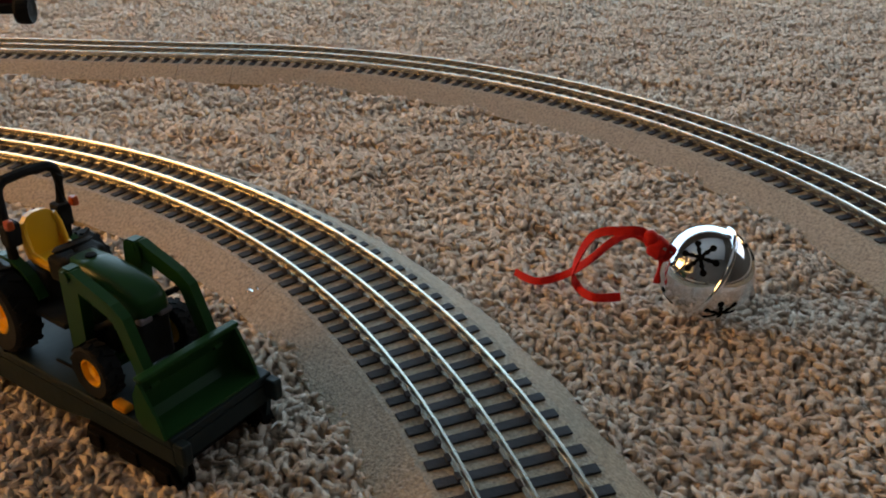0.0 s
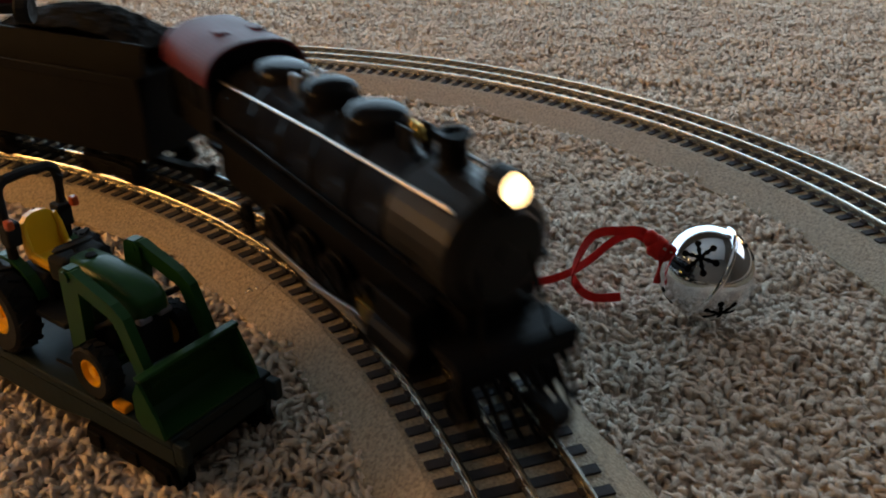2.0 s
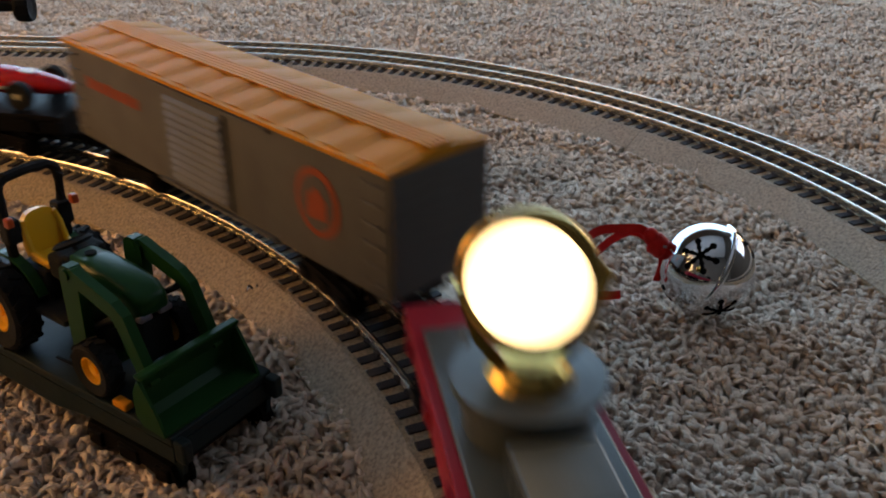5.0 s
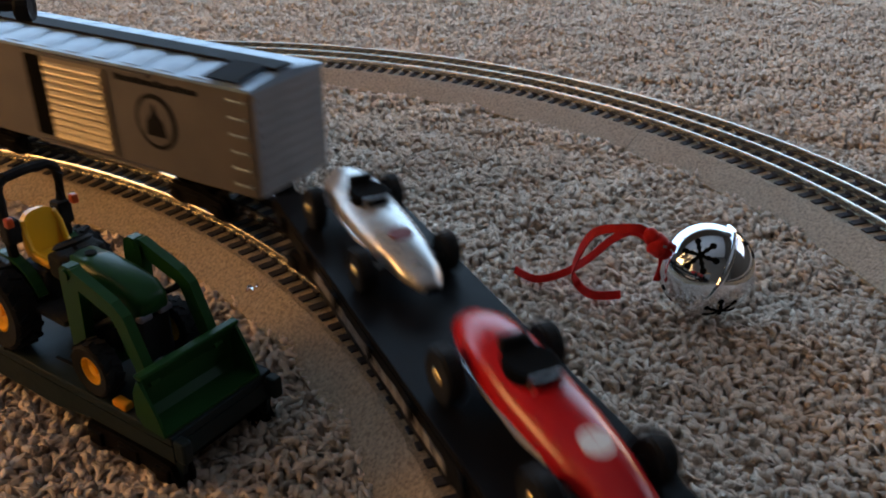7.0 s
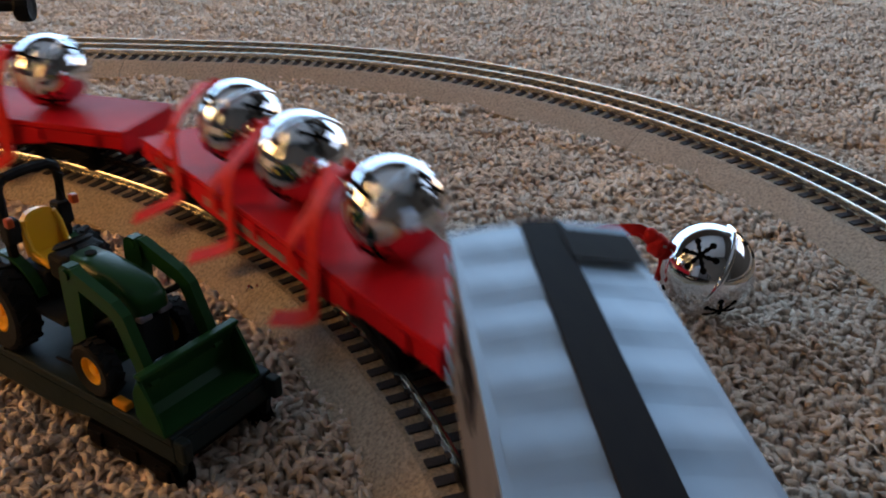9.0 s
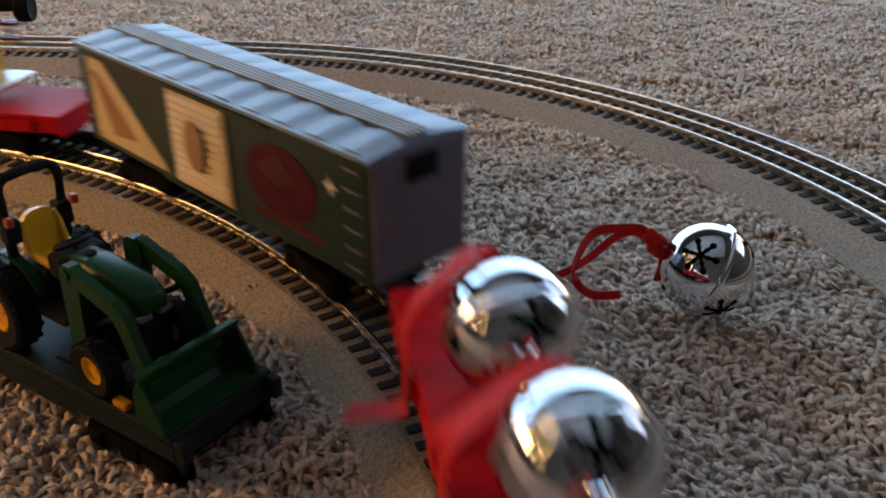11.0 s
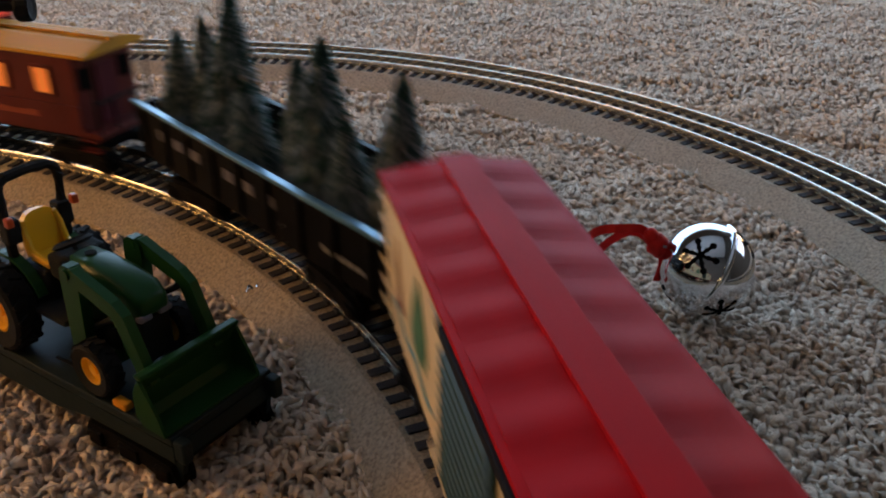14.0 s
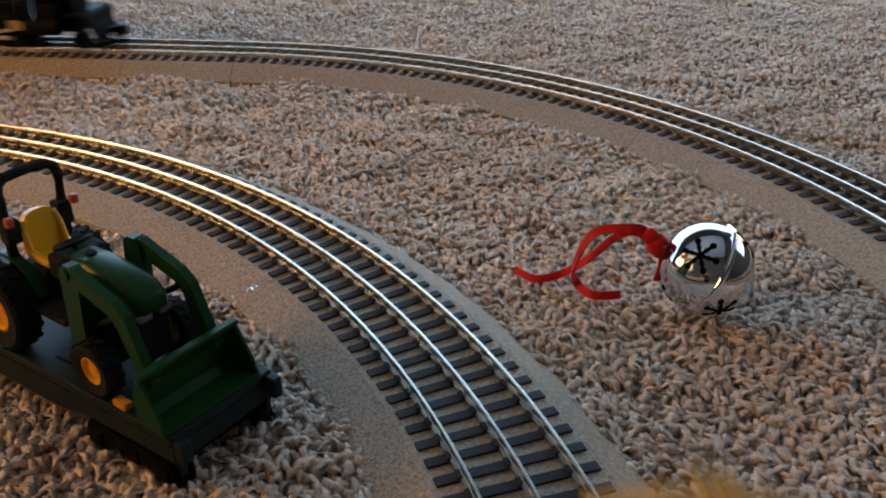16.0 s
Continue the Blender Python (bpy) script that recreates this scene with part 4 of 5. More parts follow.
# ---- flat car with two toy racing cars ----
def racing_car(name, label, material, number_mat):
    car = thing(name, label, "toy car", "toy racing cars on the flat car")
    def loft(bm, secs):
        rings = []
        for x, hw, z0, z1 in secs:
            rings.append([bm.verts.new((x, hw * math.cos(a) * (1 if math.sin(a) > 0 else 1), (z0 + z1) / 2 + (z1 - z0) / 2 * math.sin(a))) for a in [2 * math.pi * k / 16 for k in range(16)]])
        for a, b in zip(rings, rings[1:]):
            for k in range(16):
                bm.faces.new((a[k], a[(k + 1) % 16], b[(k + 1) % 16], b[k]))
        bm.faces.new(rings[0][::-1])
        bm.faces.new(rings[-1])
        bmesh.ops.recalc_face_normals(bm, faces=bm.faces[:])
        return bm
    body = part("body", loft(bmesh.new(), [(-0.049, 0.002, 0.010, 0.013), (-0.045, 0.0065, 0.006, 0.0170), (-0.034, 0.0102, 0.004, 0.0215), (-0.020, 0.0118, 0.004, 0.0222), (-0.006, 0.0120, 0.004, 0.0198), (0.012, 0.0114, 0.004, 0.0192), (0.028, 0.0100, 0.0045, 0.0172), (0.041, 0.0080, 0.005, 0.0142), (0.049, 0.0050, 0.006, 0.0112), (0.0515, 0.0025, 0.0072, 0.0098)]), material, car, smooth=True)
    part("cockpit", turned(bmesh.new(), [(0.0078, 0.0170), (0.0082, 0.0212), (0.0070, 0.0219), (0.0030, 0.0216)], 18, "Z", pose(-0.008, 0, 0) @ Matrix.Diagonal((1.35, 1, 1, 1))), M["hole"], body)
    part("seat_back", box(bmesh.new(), -0.0195, -0.0165, -0.005, 0.005, 0.017, 0.0245, 0.001), M["rubber"], body)
    part("windscreen", box(bmesh.new(), 0.0005, 0.0013, -0.0055, 0.0055, 0.0175, 0.0225, 0.0003, None), M["steel"], body)
    part("number_disc", turned(bmesh.new(), [(0.0045, 0.0162), (0.0045, 0.0186)], 18, "Z", pose(0.022, 0, -0.0008, 0, 7, 0)), number_mat, body)
    part("grille", box(bmesh.new(), 0.0498, 0.0519, -0.0022, 0.0022, 0.0070, 0.0096, 0.0006), M["hole"], body)
    for s in (-1, 1):
        part("exhaust", tube(bmesh.new(), [(0.018, s * 0.0100, 0.010), (0.006, s * 0.0116, 0.0098), (-0.036, s * 0.0100, 0.0088)], 0.0010, 8), M["steel"], body)
        for x, r in ((0.0275, 0.0080), (-0.0275, 0.0088)):
            def tyre(bm):
                return turned(bm, [(r * 0.6, -0.0028), (r * 0.92, -0.0030), (r, -0.0018), (r, 0.0018), (r * 0.92, 0.0030), (r * 0.6, 0.0028)], 22, "Y")
            wheel = shared("wheel", ("tyre", r), tyre, M["rubber"], car, pose(x, s * 0.0168, r))
            shared("rim", ("rim", r), lambda bm: turned(bm, [(r * 0.58, -0.0027), (r * 0.55, 0.0022), (r * 0.4, 0.0016), (r * 0.18, 0.0032)], 18, "Y"), M["goldlight"], wheel, pose(0, 0, 0, 0, 0, 0 if s > 0 else 180))
            part("axle", tube(bmesh.new(), [(x, s * 0.004, r), (x, s * 0.0150, r)], 0.0009, 6), M["steel"], car)
    return car


def race_flat():
    car, b = flatcar("flatcar", "black toy flat car that carries two racing cars", 0.246, M["black"])
    for s in (-1, 1):
        bars(car, "lettering", -0.06, 0.06, 0.0150, 0.0195, 14, M["walkgrey"], s, 0.0251)
    return car, b


# ---- flat cars with jingle bells ----
def jingle_bell(name="jingle_bell", label="shiny chrome jingle bell with a red ribbon", r=0.0205):
    """A round bell about its own middle: the loop end towards +z, the slots in both shells."""
    t = thing(name, label, "bell")
    shell = bmesh.new()
    turned(shell, [(r * math.sin(math.pi * k / 30) + 1e-5, r * math.cos(math.pi * k / 30)) for k in range(31)], 48, "Z", caps=False)
    bmesh.ops.remove_doubles(shell, verts=shell.verts[:], dist=2e-5)
    bmesh.ops.recalc_face_normals(shell, faces=shell.faces[:])
    body = part("shell", shell, M["chrome"], t, smooth=True)
    band = turned(bmesh.new(), [(r * 0.985, -0.0012), (r * 1.045, -0.0009), (r * 1.055, 0), (r * 1.045, 0.0009), (r * 0.985, 0.0012)], 48, "Z", caps=False)
    part("seam_band", band, M["chrome"], t, smooth=True)

    def on_ball(pts, lat, lon):
        """Flat shapes laid on the ball at a latitude and longitude, a hair proud."""
        bm = bmesh.new()
        m = Matrix.Rotation(lon, 4, "Z") @ Matrix.Rotation(math.pi / 2 - lat, 4, "Y")
        for outline in pts:
            vs = []
            for x, y in outline:
                p = Vector((x, y, math.sqrt(max(0, r * r - x * x - y * y))))
                vs.append(bm.verts.new(m @ (p.normalized() * (r * 1.008))))
            bm.faces.new(vs)
        return bm
    for lon in (0.0, 2 * math.pi / 3, 4 * math.pi / 3):
        flake = []
        for k in range(6):
            a = k * math.pi / 3
            c, s = math.cos(a), math.sin(a)
            q = lambda u, v: (u * c - v * s, u * s + v * c)
            for j in range(4):
                u0, u1 = r * 0.075 * j, r * 0.075 * (j + 1)
                flake.append([q(u0, -0.0007), q(u1, -0.0007), q(u1, 0.0007), q(u0, 0.0007)])
            flake.append([q(r * 0.32 + 0.0014 * math.cos(b), 0.0014 * math.sin(b)) for b in [2 * math.pi * j / 10 for j in range(10)]])
            flake.append([q(r * 0.17 + 0.0011 * math.cos(b), 0.0011 * math.sin(b)) for b in [2 * math.pi * j / 8 for j in range(8)]])
        part("snowflake_slot", on_ball(flake, 0.60, lon), M["hole"], body)
        part("snowflake_slot", on_ball(flake, -0.45, lon + math.pi / 3), M["hole"], body)
    loop = tube(bmesh.new(), [(0.0035 * math.cos(a), 0, r + 0.001 + 0.0035 * math.sin(a)) for a in [math.pi * k / 8 for k in range(9)]], 0.0006, 6)
    part("loop", loop, M["steel"], t)
    return t


def strap(bm, pts, half, thick=0.0005, up=(0, 0, 1), smooth=8):
    """A flat ribbon along points, rounded off by a spline."""
    P = [Vector(p) for p in pts]
    out = []
    for i in range(len(P) - 1):
        a, b, c, d = P[max(i - 1, 0)], P[i], P[i + 1], P[min(i + 2, len(P) - 1)]
        for k in range(smooth):
            u = k / smooth
            out.append(0.5 * (2 * b + (c - a) * u + (2 * a - 5 * b + 4 * c - d) * u * u + (3 * b - a - 3 * c + d) * u ** 3))
    out.append(P[-1])
    up = Vector(up)
    rings = []
    for i, p in enumerate(out):
        d = (out[min(i + 1, len(out) - 1)] - out[max(i - 1, 0)]).normalized()
        w = up - d * up.dot(d)
        w = w.normalized() * half if w.length > 1e-5 else Vector((half, 0, 0))
        n = w.cross(d).normalized() * thick
        rings.append([bm.verts.new(p + w + n), bm.verts.new(p - w + n), bm.verts.new(p - w - n), bm.verts.new(p + w - n)])
    for a, b in zip(rings, rings[1:]):
        for k in range(4):
            bm.faces.new((a[k], a[(k + 1) % 4], b[(k + 1) % 4], b[k]))
    bm.faces.new(rings[0][::-1])
    bm.faces.new(rings[-1])
    bmesh.ops.recalc_face_normals(bm, faces=bm.faces[:])
    return bm


def knot(bm, c, r, seed=1):
    rng = random.Random(seed)
    res = bmesh.ops.create_icosphere(bm, subdivisions=3, radius=r)
    for v in res["verts"]:
        n = noise.noise(v.co * 260 + Vector((seed, 0, 0)))
        v.co = v.co * (1 + 0.28 * n)
        v.co = Vector(c) + Vector((v.co.x, v.co.y * 0.85, v.co.z * 1.1))
    return bm


def bell_flat(name):
    car, b = flatcar(name, "red toy flat car that carries three jingle bells", 0.246, M["red"])
    for s in (-1, 1):
        bars(car, "lettering", -0.05, 0.05, 0.0148, 0.0190, 12, M["walkgrey"], s, 0.0251)
        bars(car, "lettering", -0.104, -0.078, 0.0185, 0.0215, 5, M["walkgrey"], s, 0.0251)
    return car, b


# ---- flat car with a golden fire engine ----
def fire_engine():
    t = thing("toy_fire_engine", "gold yellow vintage toy fire engine with dark ladders", "toy fire engine")
    # it faces backwards: bonnet at -x, hose bed and tailboard at +x
    part("chassis", box(bmesh.new(), -0.086, 0.088, -0.0125, 0.0125, 0.005, 0.0095, 0.001), M["goldlight"], t)
    bm = extruded(bmesh.new(), [(-0.0095, 0.010), (-0.0095, 0.021), (-0.005, 0.0265), (0.005, 0.0265), (0.0095, 0.021), (0.0095, 0.010)], -0.080, -0.040, plane="YZ")
    part("bonnet", bm, M["gold"], t)
    bm = box(bmesh.new(), -0.0845, -0.080, -0.0105, 0.0105, 0.008, 0.0275, 0.0012)
    part("radiator", bm, M["goldlight"], t)
    part("cowl", box(bmesh.new(), -0.041, -0.034, -0.0155, 0.0155, 0.010, 0.0285, 0.0015), M["gold"], t)
    part("windscreen", box(bmesh.new(), -0.0375, -0.0365, -0.0145, 0.0145, 0.0285, 0.0395, 0.0003), M["steel"], t)
    part("seat", box(bmesh.new(), -0.026, -0.012, -0.0145, 0.0145, 0.010, 0.020, 0.0015), M["wood"], t)
    part("seat_back", box(bmesh.new(), -0.0145, -0.011, -0.0155, 0.0155, 0.018, 0.031, 0.0012), M["gold"], t)
    part("steering_wheel", turned(bmesh.new(), [(0.0058, -0.0006), (0.0064, 0), (0.0058, 0.0006), (0.0052, 0)], 18, "Z", pose(-0.029, -0.006, 0.030, 0, -35, 0), caps=False), M["rubber"], t)
    for s in (-1, 1):
        bs = part("bed_side", box(bmesh.new(), -0.010, 0.074, s * 0.0165 - 0.0012, s * 0.0165 + 0.0012, 0.011, 0.0335, 0.0006), M["gold"], t)
        for z in (0.0165, 0.0225, 0.0285):
            part("bed_moulding", box(bmesh.new(), -0.008, 0.072, s * 0.0180 - 0.0007, s * 0.0180 + 0.0007, z - 0.0009, z + 0.0009, 0.0004), M["goldlight"], bs)
    part("bed_front", box(bmesh.new(), -0.010, -0.0075, -0.0152, 0.0152, 0.011, 0.0335), M["gold"], t)
    part("bed_floor", box(bmesh.new(), -0.0072, 0.074, -0.0152, 0.0152, 0.0185, 0.0205), M["wood"], t)
    part("bed_hose", box(bmesh.new(), -0.005, 0.022, -0.0135, 0.0135, 0.0207, 0.0285, 0.002), M["gold"], t)
    bm = box(bmesh.new(), 0.0742, 0.0765, -0.0170, -0.0085, 0.010, 0.0335, 0.0008)
    box(bm, 0.0742, 0.0765, 0.0085, 0.0170, 0.010, 0.0335, 0.0008)
    box(bm, 0.0742, 0.0765, -0.0085, 0.0085, 0.010, 0.0145, 0.0008)
    part("tail_panel", bm, M["gold"], t)
    part("tail_opening", box(bmesh.new(), 0.0738, 0.0741, -0.0084, 0.0084, 0.0147, 0.0185), M["hole"], t)
    part("tailboard", box(bmesh.new(), 0.0768, 0.0935, -0.0200, 0.0200, 0.0085, 0.0108, 0.0006), M["steel"], t)
    for s in (-1, 1):
        part("running_board", box(bmesh.new(), -0.040, 0.030, s * 0.0175 - 0.0035, s * 0.0175 + 0.0035, 0.0068, 0.0084, 0.0005), M["steel"], t)
        for x, r in ((-0.062, 0.0105), (0.050, 0.0105)):
            fender = [((r + 0.0042) * math.cos(a), r + (r + 0.0042) * math.sin(a)) for a in [math.pi * k / 12 for k in range(13)]] + [((r + 0.0018) * math.cos(a), r + (r + 0.0018) * math.sin(a)) for a in [math.pi * (12 - k) / 12 for k in range(13)]]
            bm = extruded(bmesh.new(), fender, s * 0.0150, s * 0.0225, pose(x, 0, 0))
            part("fender", bm, M["gold"], t)
            wheel = shared("wheel", ("tyre", r), lambda bm: turned(bm, [(r * 0.6, -0.0028), (r * 0.92, -0.0030), (r, -0.0018), (r, 0.0018), (r * 0.92, 0.0030), (r * 0.6, 0.0028)], 22, "Y"), M["rubber"], t, pose(x, s * 0.0185, r))
            shared("rim", ("hub", r), lambda bm: turned(bm, [(r * 0.6, -0.0027), (r * 0.58, 0.0026), (r * 0.4, 0.0018), (r * 0.18, 0.0034)], 18, "Y"), M["yellow"], wheel, pose(0, 0, 0, 0, 0, 0 if s > 0 else 180))
        part("headlamp", turned(bmesh.new(), [(0.002, -0.003), (0.0042, 0), (0.0042, 0.002)], 16, "X", pose(-0.080, s * 0.0135, 0.022, 0, 0, 180)), M["chrome"], t)
        part("grab_rail", tube(bmesh.new(), [(-0.008, s * 0.0165, 0.0335), (-0.008, s * 0.0165, 0.0385), (0.070, s * 0.0165, 0.0385), (0.070, s * 0.0165, 0.0335)], 0.0008, 8), M["chrome"], t)
    lad = bmesh.new()
    for y in (0.0205, 0.0245):
        for z in (0.029, 0.038):
            box(lad, -0.040, 0.088, y - 0.0009, y + 0.0009, z - 0.0011, z + 0.0011, 0.0003)
    ladder = part("ladder", lad, M["ladder"], t, "dark red metal ladder")
    for k in range(13):
        part("rung", tube(bmesh.new(), [(-0.036 + k * 0.0098, 0.0205, 0.029), (-0.036 + k * 0.0098, 0.0205, 0.038)], 0.0007, 6), M["ladder"], ladder)
    part("ladder_bracket", box(bmesh.new(), 0.010, 0.013, 0.0178, 0.0255, 0.026, 0.0275), M["goldlight"], t)
    part("warning_bell", turned(bmesh.new(), [(0.0045, 0), (0.0035, 0.004), (0.001, 0.006)], 16, "Z", pose(-0.046, 0, 0.0272)), M["chrome"], t)
    return t


def gift_bow():
    t = thing("gift_bow", "shiny purple and red foil star bow", "gift bow")
    rng = random.Random(9)
    for k in range(22):
        a, e = 2.4 * k, 0.15 + 1.2 * (k / 22)
        l = 0.024 * (1 - 0.35 * k / 22)
        d = Vector((math.cos(a) * math.cos(e), math.sin(a) * math.cos(e), math.sin(e)))
        side = Vector((-math.sin(a), math.cos(a), 0))
        p = [Vector((0, 0, 0.001)), d * l * 0.5 + side * 0.002, d * l, d * l * 0.55 + Vector((0, 0, 0.004)) - side * 0.001, Vector((0, 0, 0.002))]
        part("bow_loop", strap(bmesh.new(), p, 0.0036, 0.0002, up=side), M["purple" if k % 2 else "redfoil"], t)
    return t


# ---- gondola with little fir trees ----
def gondola():
    car = thing("gondola_car", "black toy gondola car that carries little frosted fir trees", "toy train car", "cars of the toy train")
    L, w, z0, z1 = 0.204, 0.025, 0.0195, 0.0485
    part("floor_plate", box(bmesh.new(), -L / 2, L / 2, -w, w, z0, z0 + 0.003), M["black"], car)
    for s in (-1, 1):
        bm = box(bmesh.new(), -L / 2, L / 2, s * (w - 0.001) - 0.001, s * (w - 0.001) + 0.001, z0 + 0.003, z1 - 0.002)
        part("side_wall", bm, M["black"], car)
        part("end_wall", box(bmesh.new(), s * (L / 2 - 0.001) - 0.001, s * (L / 2 - 0.001) + 0.001, -w + 0.002, w - 0.002, z0 + 0.003, z1 - 0.002), M["black"], car)
        # only the near rail is painted with the blue window reflection
        part("top_rail", box(bmesh.new(), -L / 2 - 0.0005, L / 2 + 0.0005, s * w - 0.0022, s * w + 0.0016, z1 - 0.002, z1, 0.0004), M["rail_reflection" if s < 0 else "gloss"], car, "glossy black top rail coloured with a blue window reflection" if s < 0 else "")
        for k in range(9):
            x = -L / 2 + 0.008 + k * (L - 0.016) / 8
            shared("side_post", "gpost", lambda bm: box(bm, -0.0015, 0.0015, -0.0009, 0.0009, -0.0115, 0.0115, 0.0004), M["black"], car, pose(x, s * (w + 0.0009), (z0 + z1) / 2 - 0.001))
        [patch(car, "lettering", rect(x - 0.0035, x + 0.0035, 0.0335, 0.0385), M["lavender"], 0.0251, s) for x in (-0.075, -0.058, -0.041, -0.010, 0.007, 0.024)]
        bars(car, "lettering", 0.062, 0.090, 0.028, 0.0305, 6, M["walkgrey"], s, 0.0251)
    part("underframe", box(bmesh.new(), -L / 2 + 0.012, L / 2 - 0.012, -0.0155, 0.0155, 0.0165, z0), M["black"], car)
    b = L / 2 - 0.04
    truck(car, b, b, 1)
    truck(car, -b, b, -1)
    return car, b


def fir_tree(h, r, seed):
    """A bottle-brush fir: a wire stem in a wooden foot, with thousands of needles in whorls."""
    t = thing("fir_tree", "small frosted green bottle-brush fir tree", "toy tree", "fir trees in the gondola")
    part("trunk", turned(bmesh.new(), [(0.005, 0), (0.005, 0.003), (0.0016, 0.004), (0.0012, h * 0.9), (0.0003, h)], 10), M["wood"], t)
    rng = np.random.default_rng(seed)
    n = 3800
    f = rng.uniform(0, 1, n) ** 0.8
    tier = 0.72 + 0.28 * (1 - (f * 9) % 1)
    z = 0.008 + f * (h - 0.010)
    rad = r * (1 - f) ** 0.85 * tier * rng.uniform(0.65, 1.05, n) + 0.0015
    a = rng.uniform(0, 2 * math.pi, n)
    drop = rad * rng.uniform(0.1, 0.5, n)
    wdt = 0.00055
    verts, faces, mats = [], [], []
    for i in range(n):
        c, s = math.cos(a[i]), math.sin(a[i])
        tip = (rad[i] * c, rad[i] * s, z[i] - drop[i])
        base = (rad[i] * 0.15 * c, rad[i] * 0.15 * s, z[i])
        k = len(verts)
        mid = [(base[j] + tip[j]) / 2 for j in range(3)]
        verts += [base, (mid[0] - s * wdt, mid[1] + c * wdt, mid[2] + 0.0004), tip, (mid[0] + s * wdt, mid[1] - c * wdt, mid[2] + 0.0004), (mid[0], mid[1], mid[2] - wdt)]
        faces += [(k, k + 1, k + 2, k + 3), (k, k + 4, k + 2, k + 1), (k, k + 3, k + 2, k + 4)]
        mats += [1 if rng.random() < 0.40 and rad[i] > r * 0.2 else 0] * 3
    me = bpy.data.meshes.new("crown")
    me.from_pydata(verts, [], faces)
    me.materials.append(M["needle"])
    me.materials.append(M["frost"])
    me.polygons.foreach_set("material_index", mats)
    ob = new("crown", me)
    ob.parent = t
    return t


# ---- caboose ----
def caboose():
    car = thing("caboose", "red-brown toy caboose with lit windows and mustard roof", "toy train car", "cars of the toy train")
    L, w, z0, z1 = 0.150, 0.0224, 0.0205, 0.0648
    X1C, R0, R1 = 0.058, -0.095, 0.068
    part("body", box(bmesh.new(), -L / 2, X1C, -w, w, z0, z1, 0.0006), M["caboose"], car)
    bm = extruded(bmesh.new(), [(-w - 0.0018, z1 - 0.0008), (-w - 0.0018, z1 + 0.0010), (-0.010, z1 + 0.0052), (0.010, z1 + 0.0052), (w + 0.0018, z1 + 0.0010), (w + 0.0018, z1 - 0.0008)], R0, R1, plane="YZ")
    part("roof", bm, M["roofgold"], car, "mustard yellow roof")
    for k in range(3):
        y = -0.003 + k * 0.003
        part("roofwalk_plank", box(bmesh.new(), R0 - 0.003, -0.068, y - 0.0011, y + 0.0011, z1 + 0.0056, z1 + 0.0070), M["roofgold"], car)
        part("roofwalk_plank", box(bmesh.new(), -0.018, R1 + 0.002, y - 0.0011, y + 0.0011, z1 + 0.0056, z1 + 0.0070), M["roofgold"], car)
    cx = -0.043
    part("cupola_wall", box(bmesh.new(), cx - 0.0205, cx + 0.0205, -0.0215, 0.0215, z1 + 0.002, z1 + 0.0130), M["caboose"], car)
    bm = extruded(bmesh.new(), [(-0.0245, z1 + 0.0130), (-0.0245, z1 + 0.0142), (-0.01, z1 + 0.0168), (0.01, z1 + 0.0168), (0.0245, z1 + 0.0142), (0.0245, z1 + 0.0130)], cx - 0.025, cx + 0.025, plane="YZ")
    cr = part("cupola_roof", bm, M["cupola"], car, "plum coloured cupola roof")
    for k in range(2):
        part("roof_seam", box(bmesh.new(), cx - 0.003 + k * 0.006 - 0.0007, cx - 0.003 + k * 0.006 + 0.0007, -0.0095, 0.0095, z1 + 0.0168, z1 + 0.0176), M["cupola"], cr)
    for s in (-1, 1):
        for x in (-0.058, -0.020, 0.006, 0.036):
            wd = part("window", box(bmesh.new(), x - 0.0048, x + 0.0048, s * w - 0.0006, s * w + 0.0006, 0.043, 0.057), M["litwindow"], car, "warm lit orange window")
            fr = bmesh.new()
            for dx in (-0.0060, 0.0060):
                box(fr, x + dx - 0.0008, x + dx + 0.0008, s * w - 0.001, s * w + 0.0012, 0.0425, 0.0575)
            for z in (0.0425, 0.0575):
                box(fr, x - 0.0068, x + 0.0068, s * w - 0.001, s * w + 0.0012, z - 0.0008, z + 0.0008)
            part("frame", fr, M["caboose"], wd)
        for x in (cx - 0.011, cx + 0.009):
            part("cupola_window", box(bmesh.new(), x - 0.006, x + 0.006, s * 0.0215 - 0.0005, s * 0.0215 + 0.0005, z1 + 0.0048, z1 + 0.0112), M["litwindow"], car, "warm lit orange window")
        for y in (-0.0115, 0.0115):
            part("cupola_window", box(bmesh.new(), cx + s * 0.0205 - 0.0005, cx + s * 0.0205 + 0.0005, y - 0.006, y + 0.006, z1 + 0.0060, z1 + 0.0118), M["marker"] if s > 0 else M["litwindow"], car, "glowing red cupola window")
        part("side_stripe", box(bmesh.new(), -L / 2, X1C, s * w - 0.0006, s * w + 0.0008, 0.0365, 0.0378), M["caboose"], car)
        bars(car, "lettering", -0.045, 0.030, 0.0290, 0.0325, 10, M["emblem"], s, 0.0225)
        E, D = (L / 2, 0.018) if s < 0 else (X1C, 0.011)
        plat = box(bmesh.new(), min(s * E, s * (E + D)), max(s * E, s * (E + D)), -w, w, z0, z0 + 0.003, 0.0004)
        pl = part("platform", plat, M["caboose"], car)
        for y in (-0.0208, -0.008, 0.008, 0.0208):
            part("railing_post", tube(bmesh.new(), [(s * (E + D - 0.001), y, z0 + 0.003), (s * (E + D - 0.001), y, z0 + (0.019 if abs(y) < 0.01 else z1 - z0 - 0.0008))], 0.0008, 6), M["black"], pl)
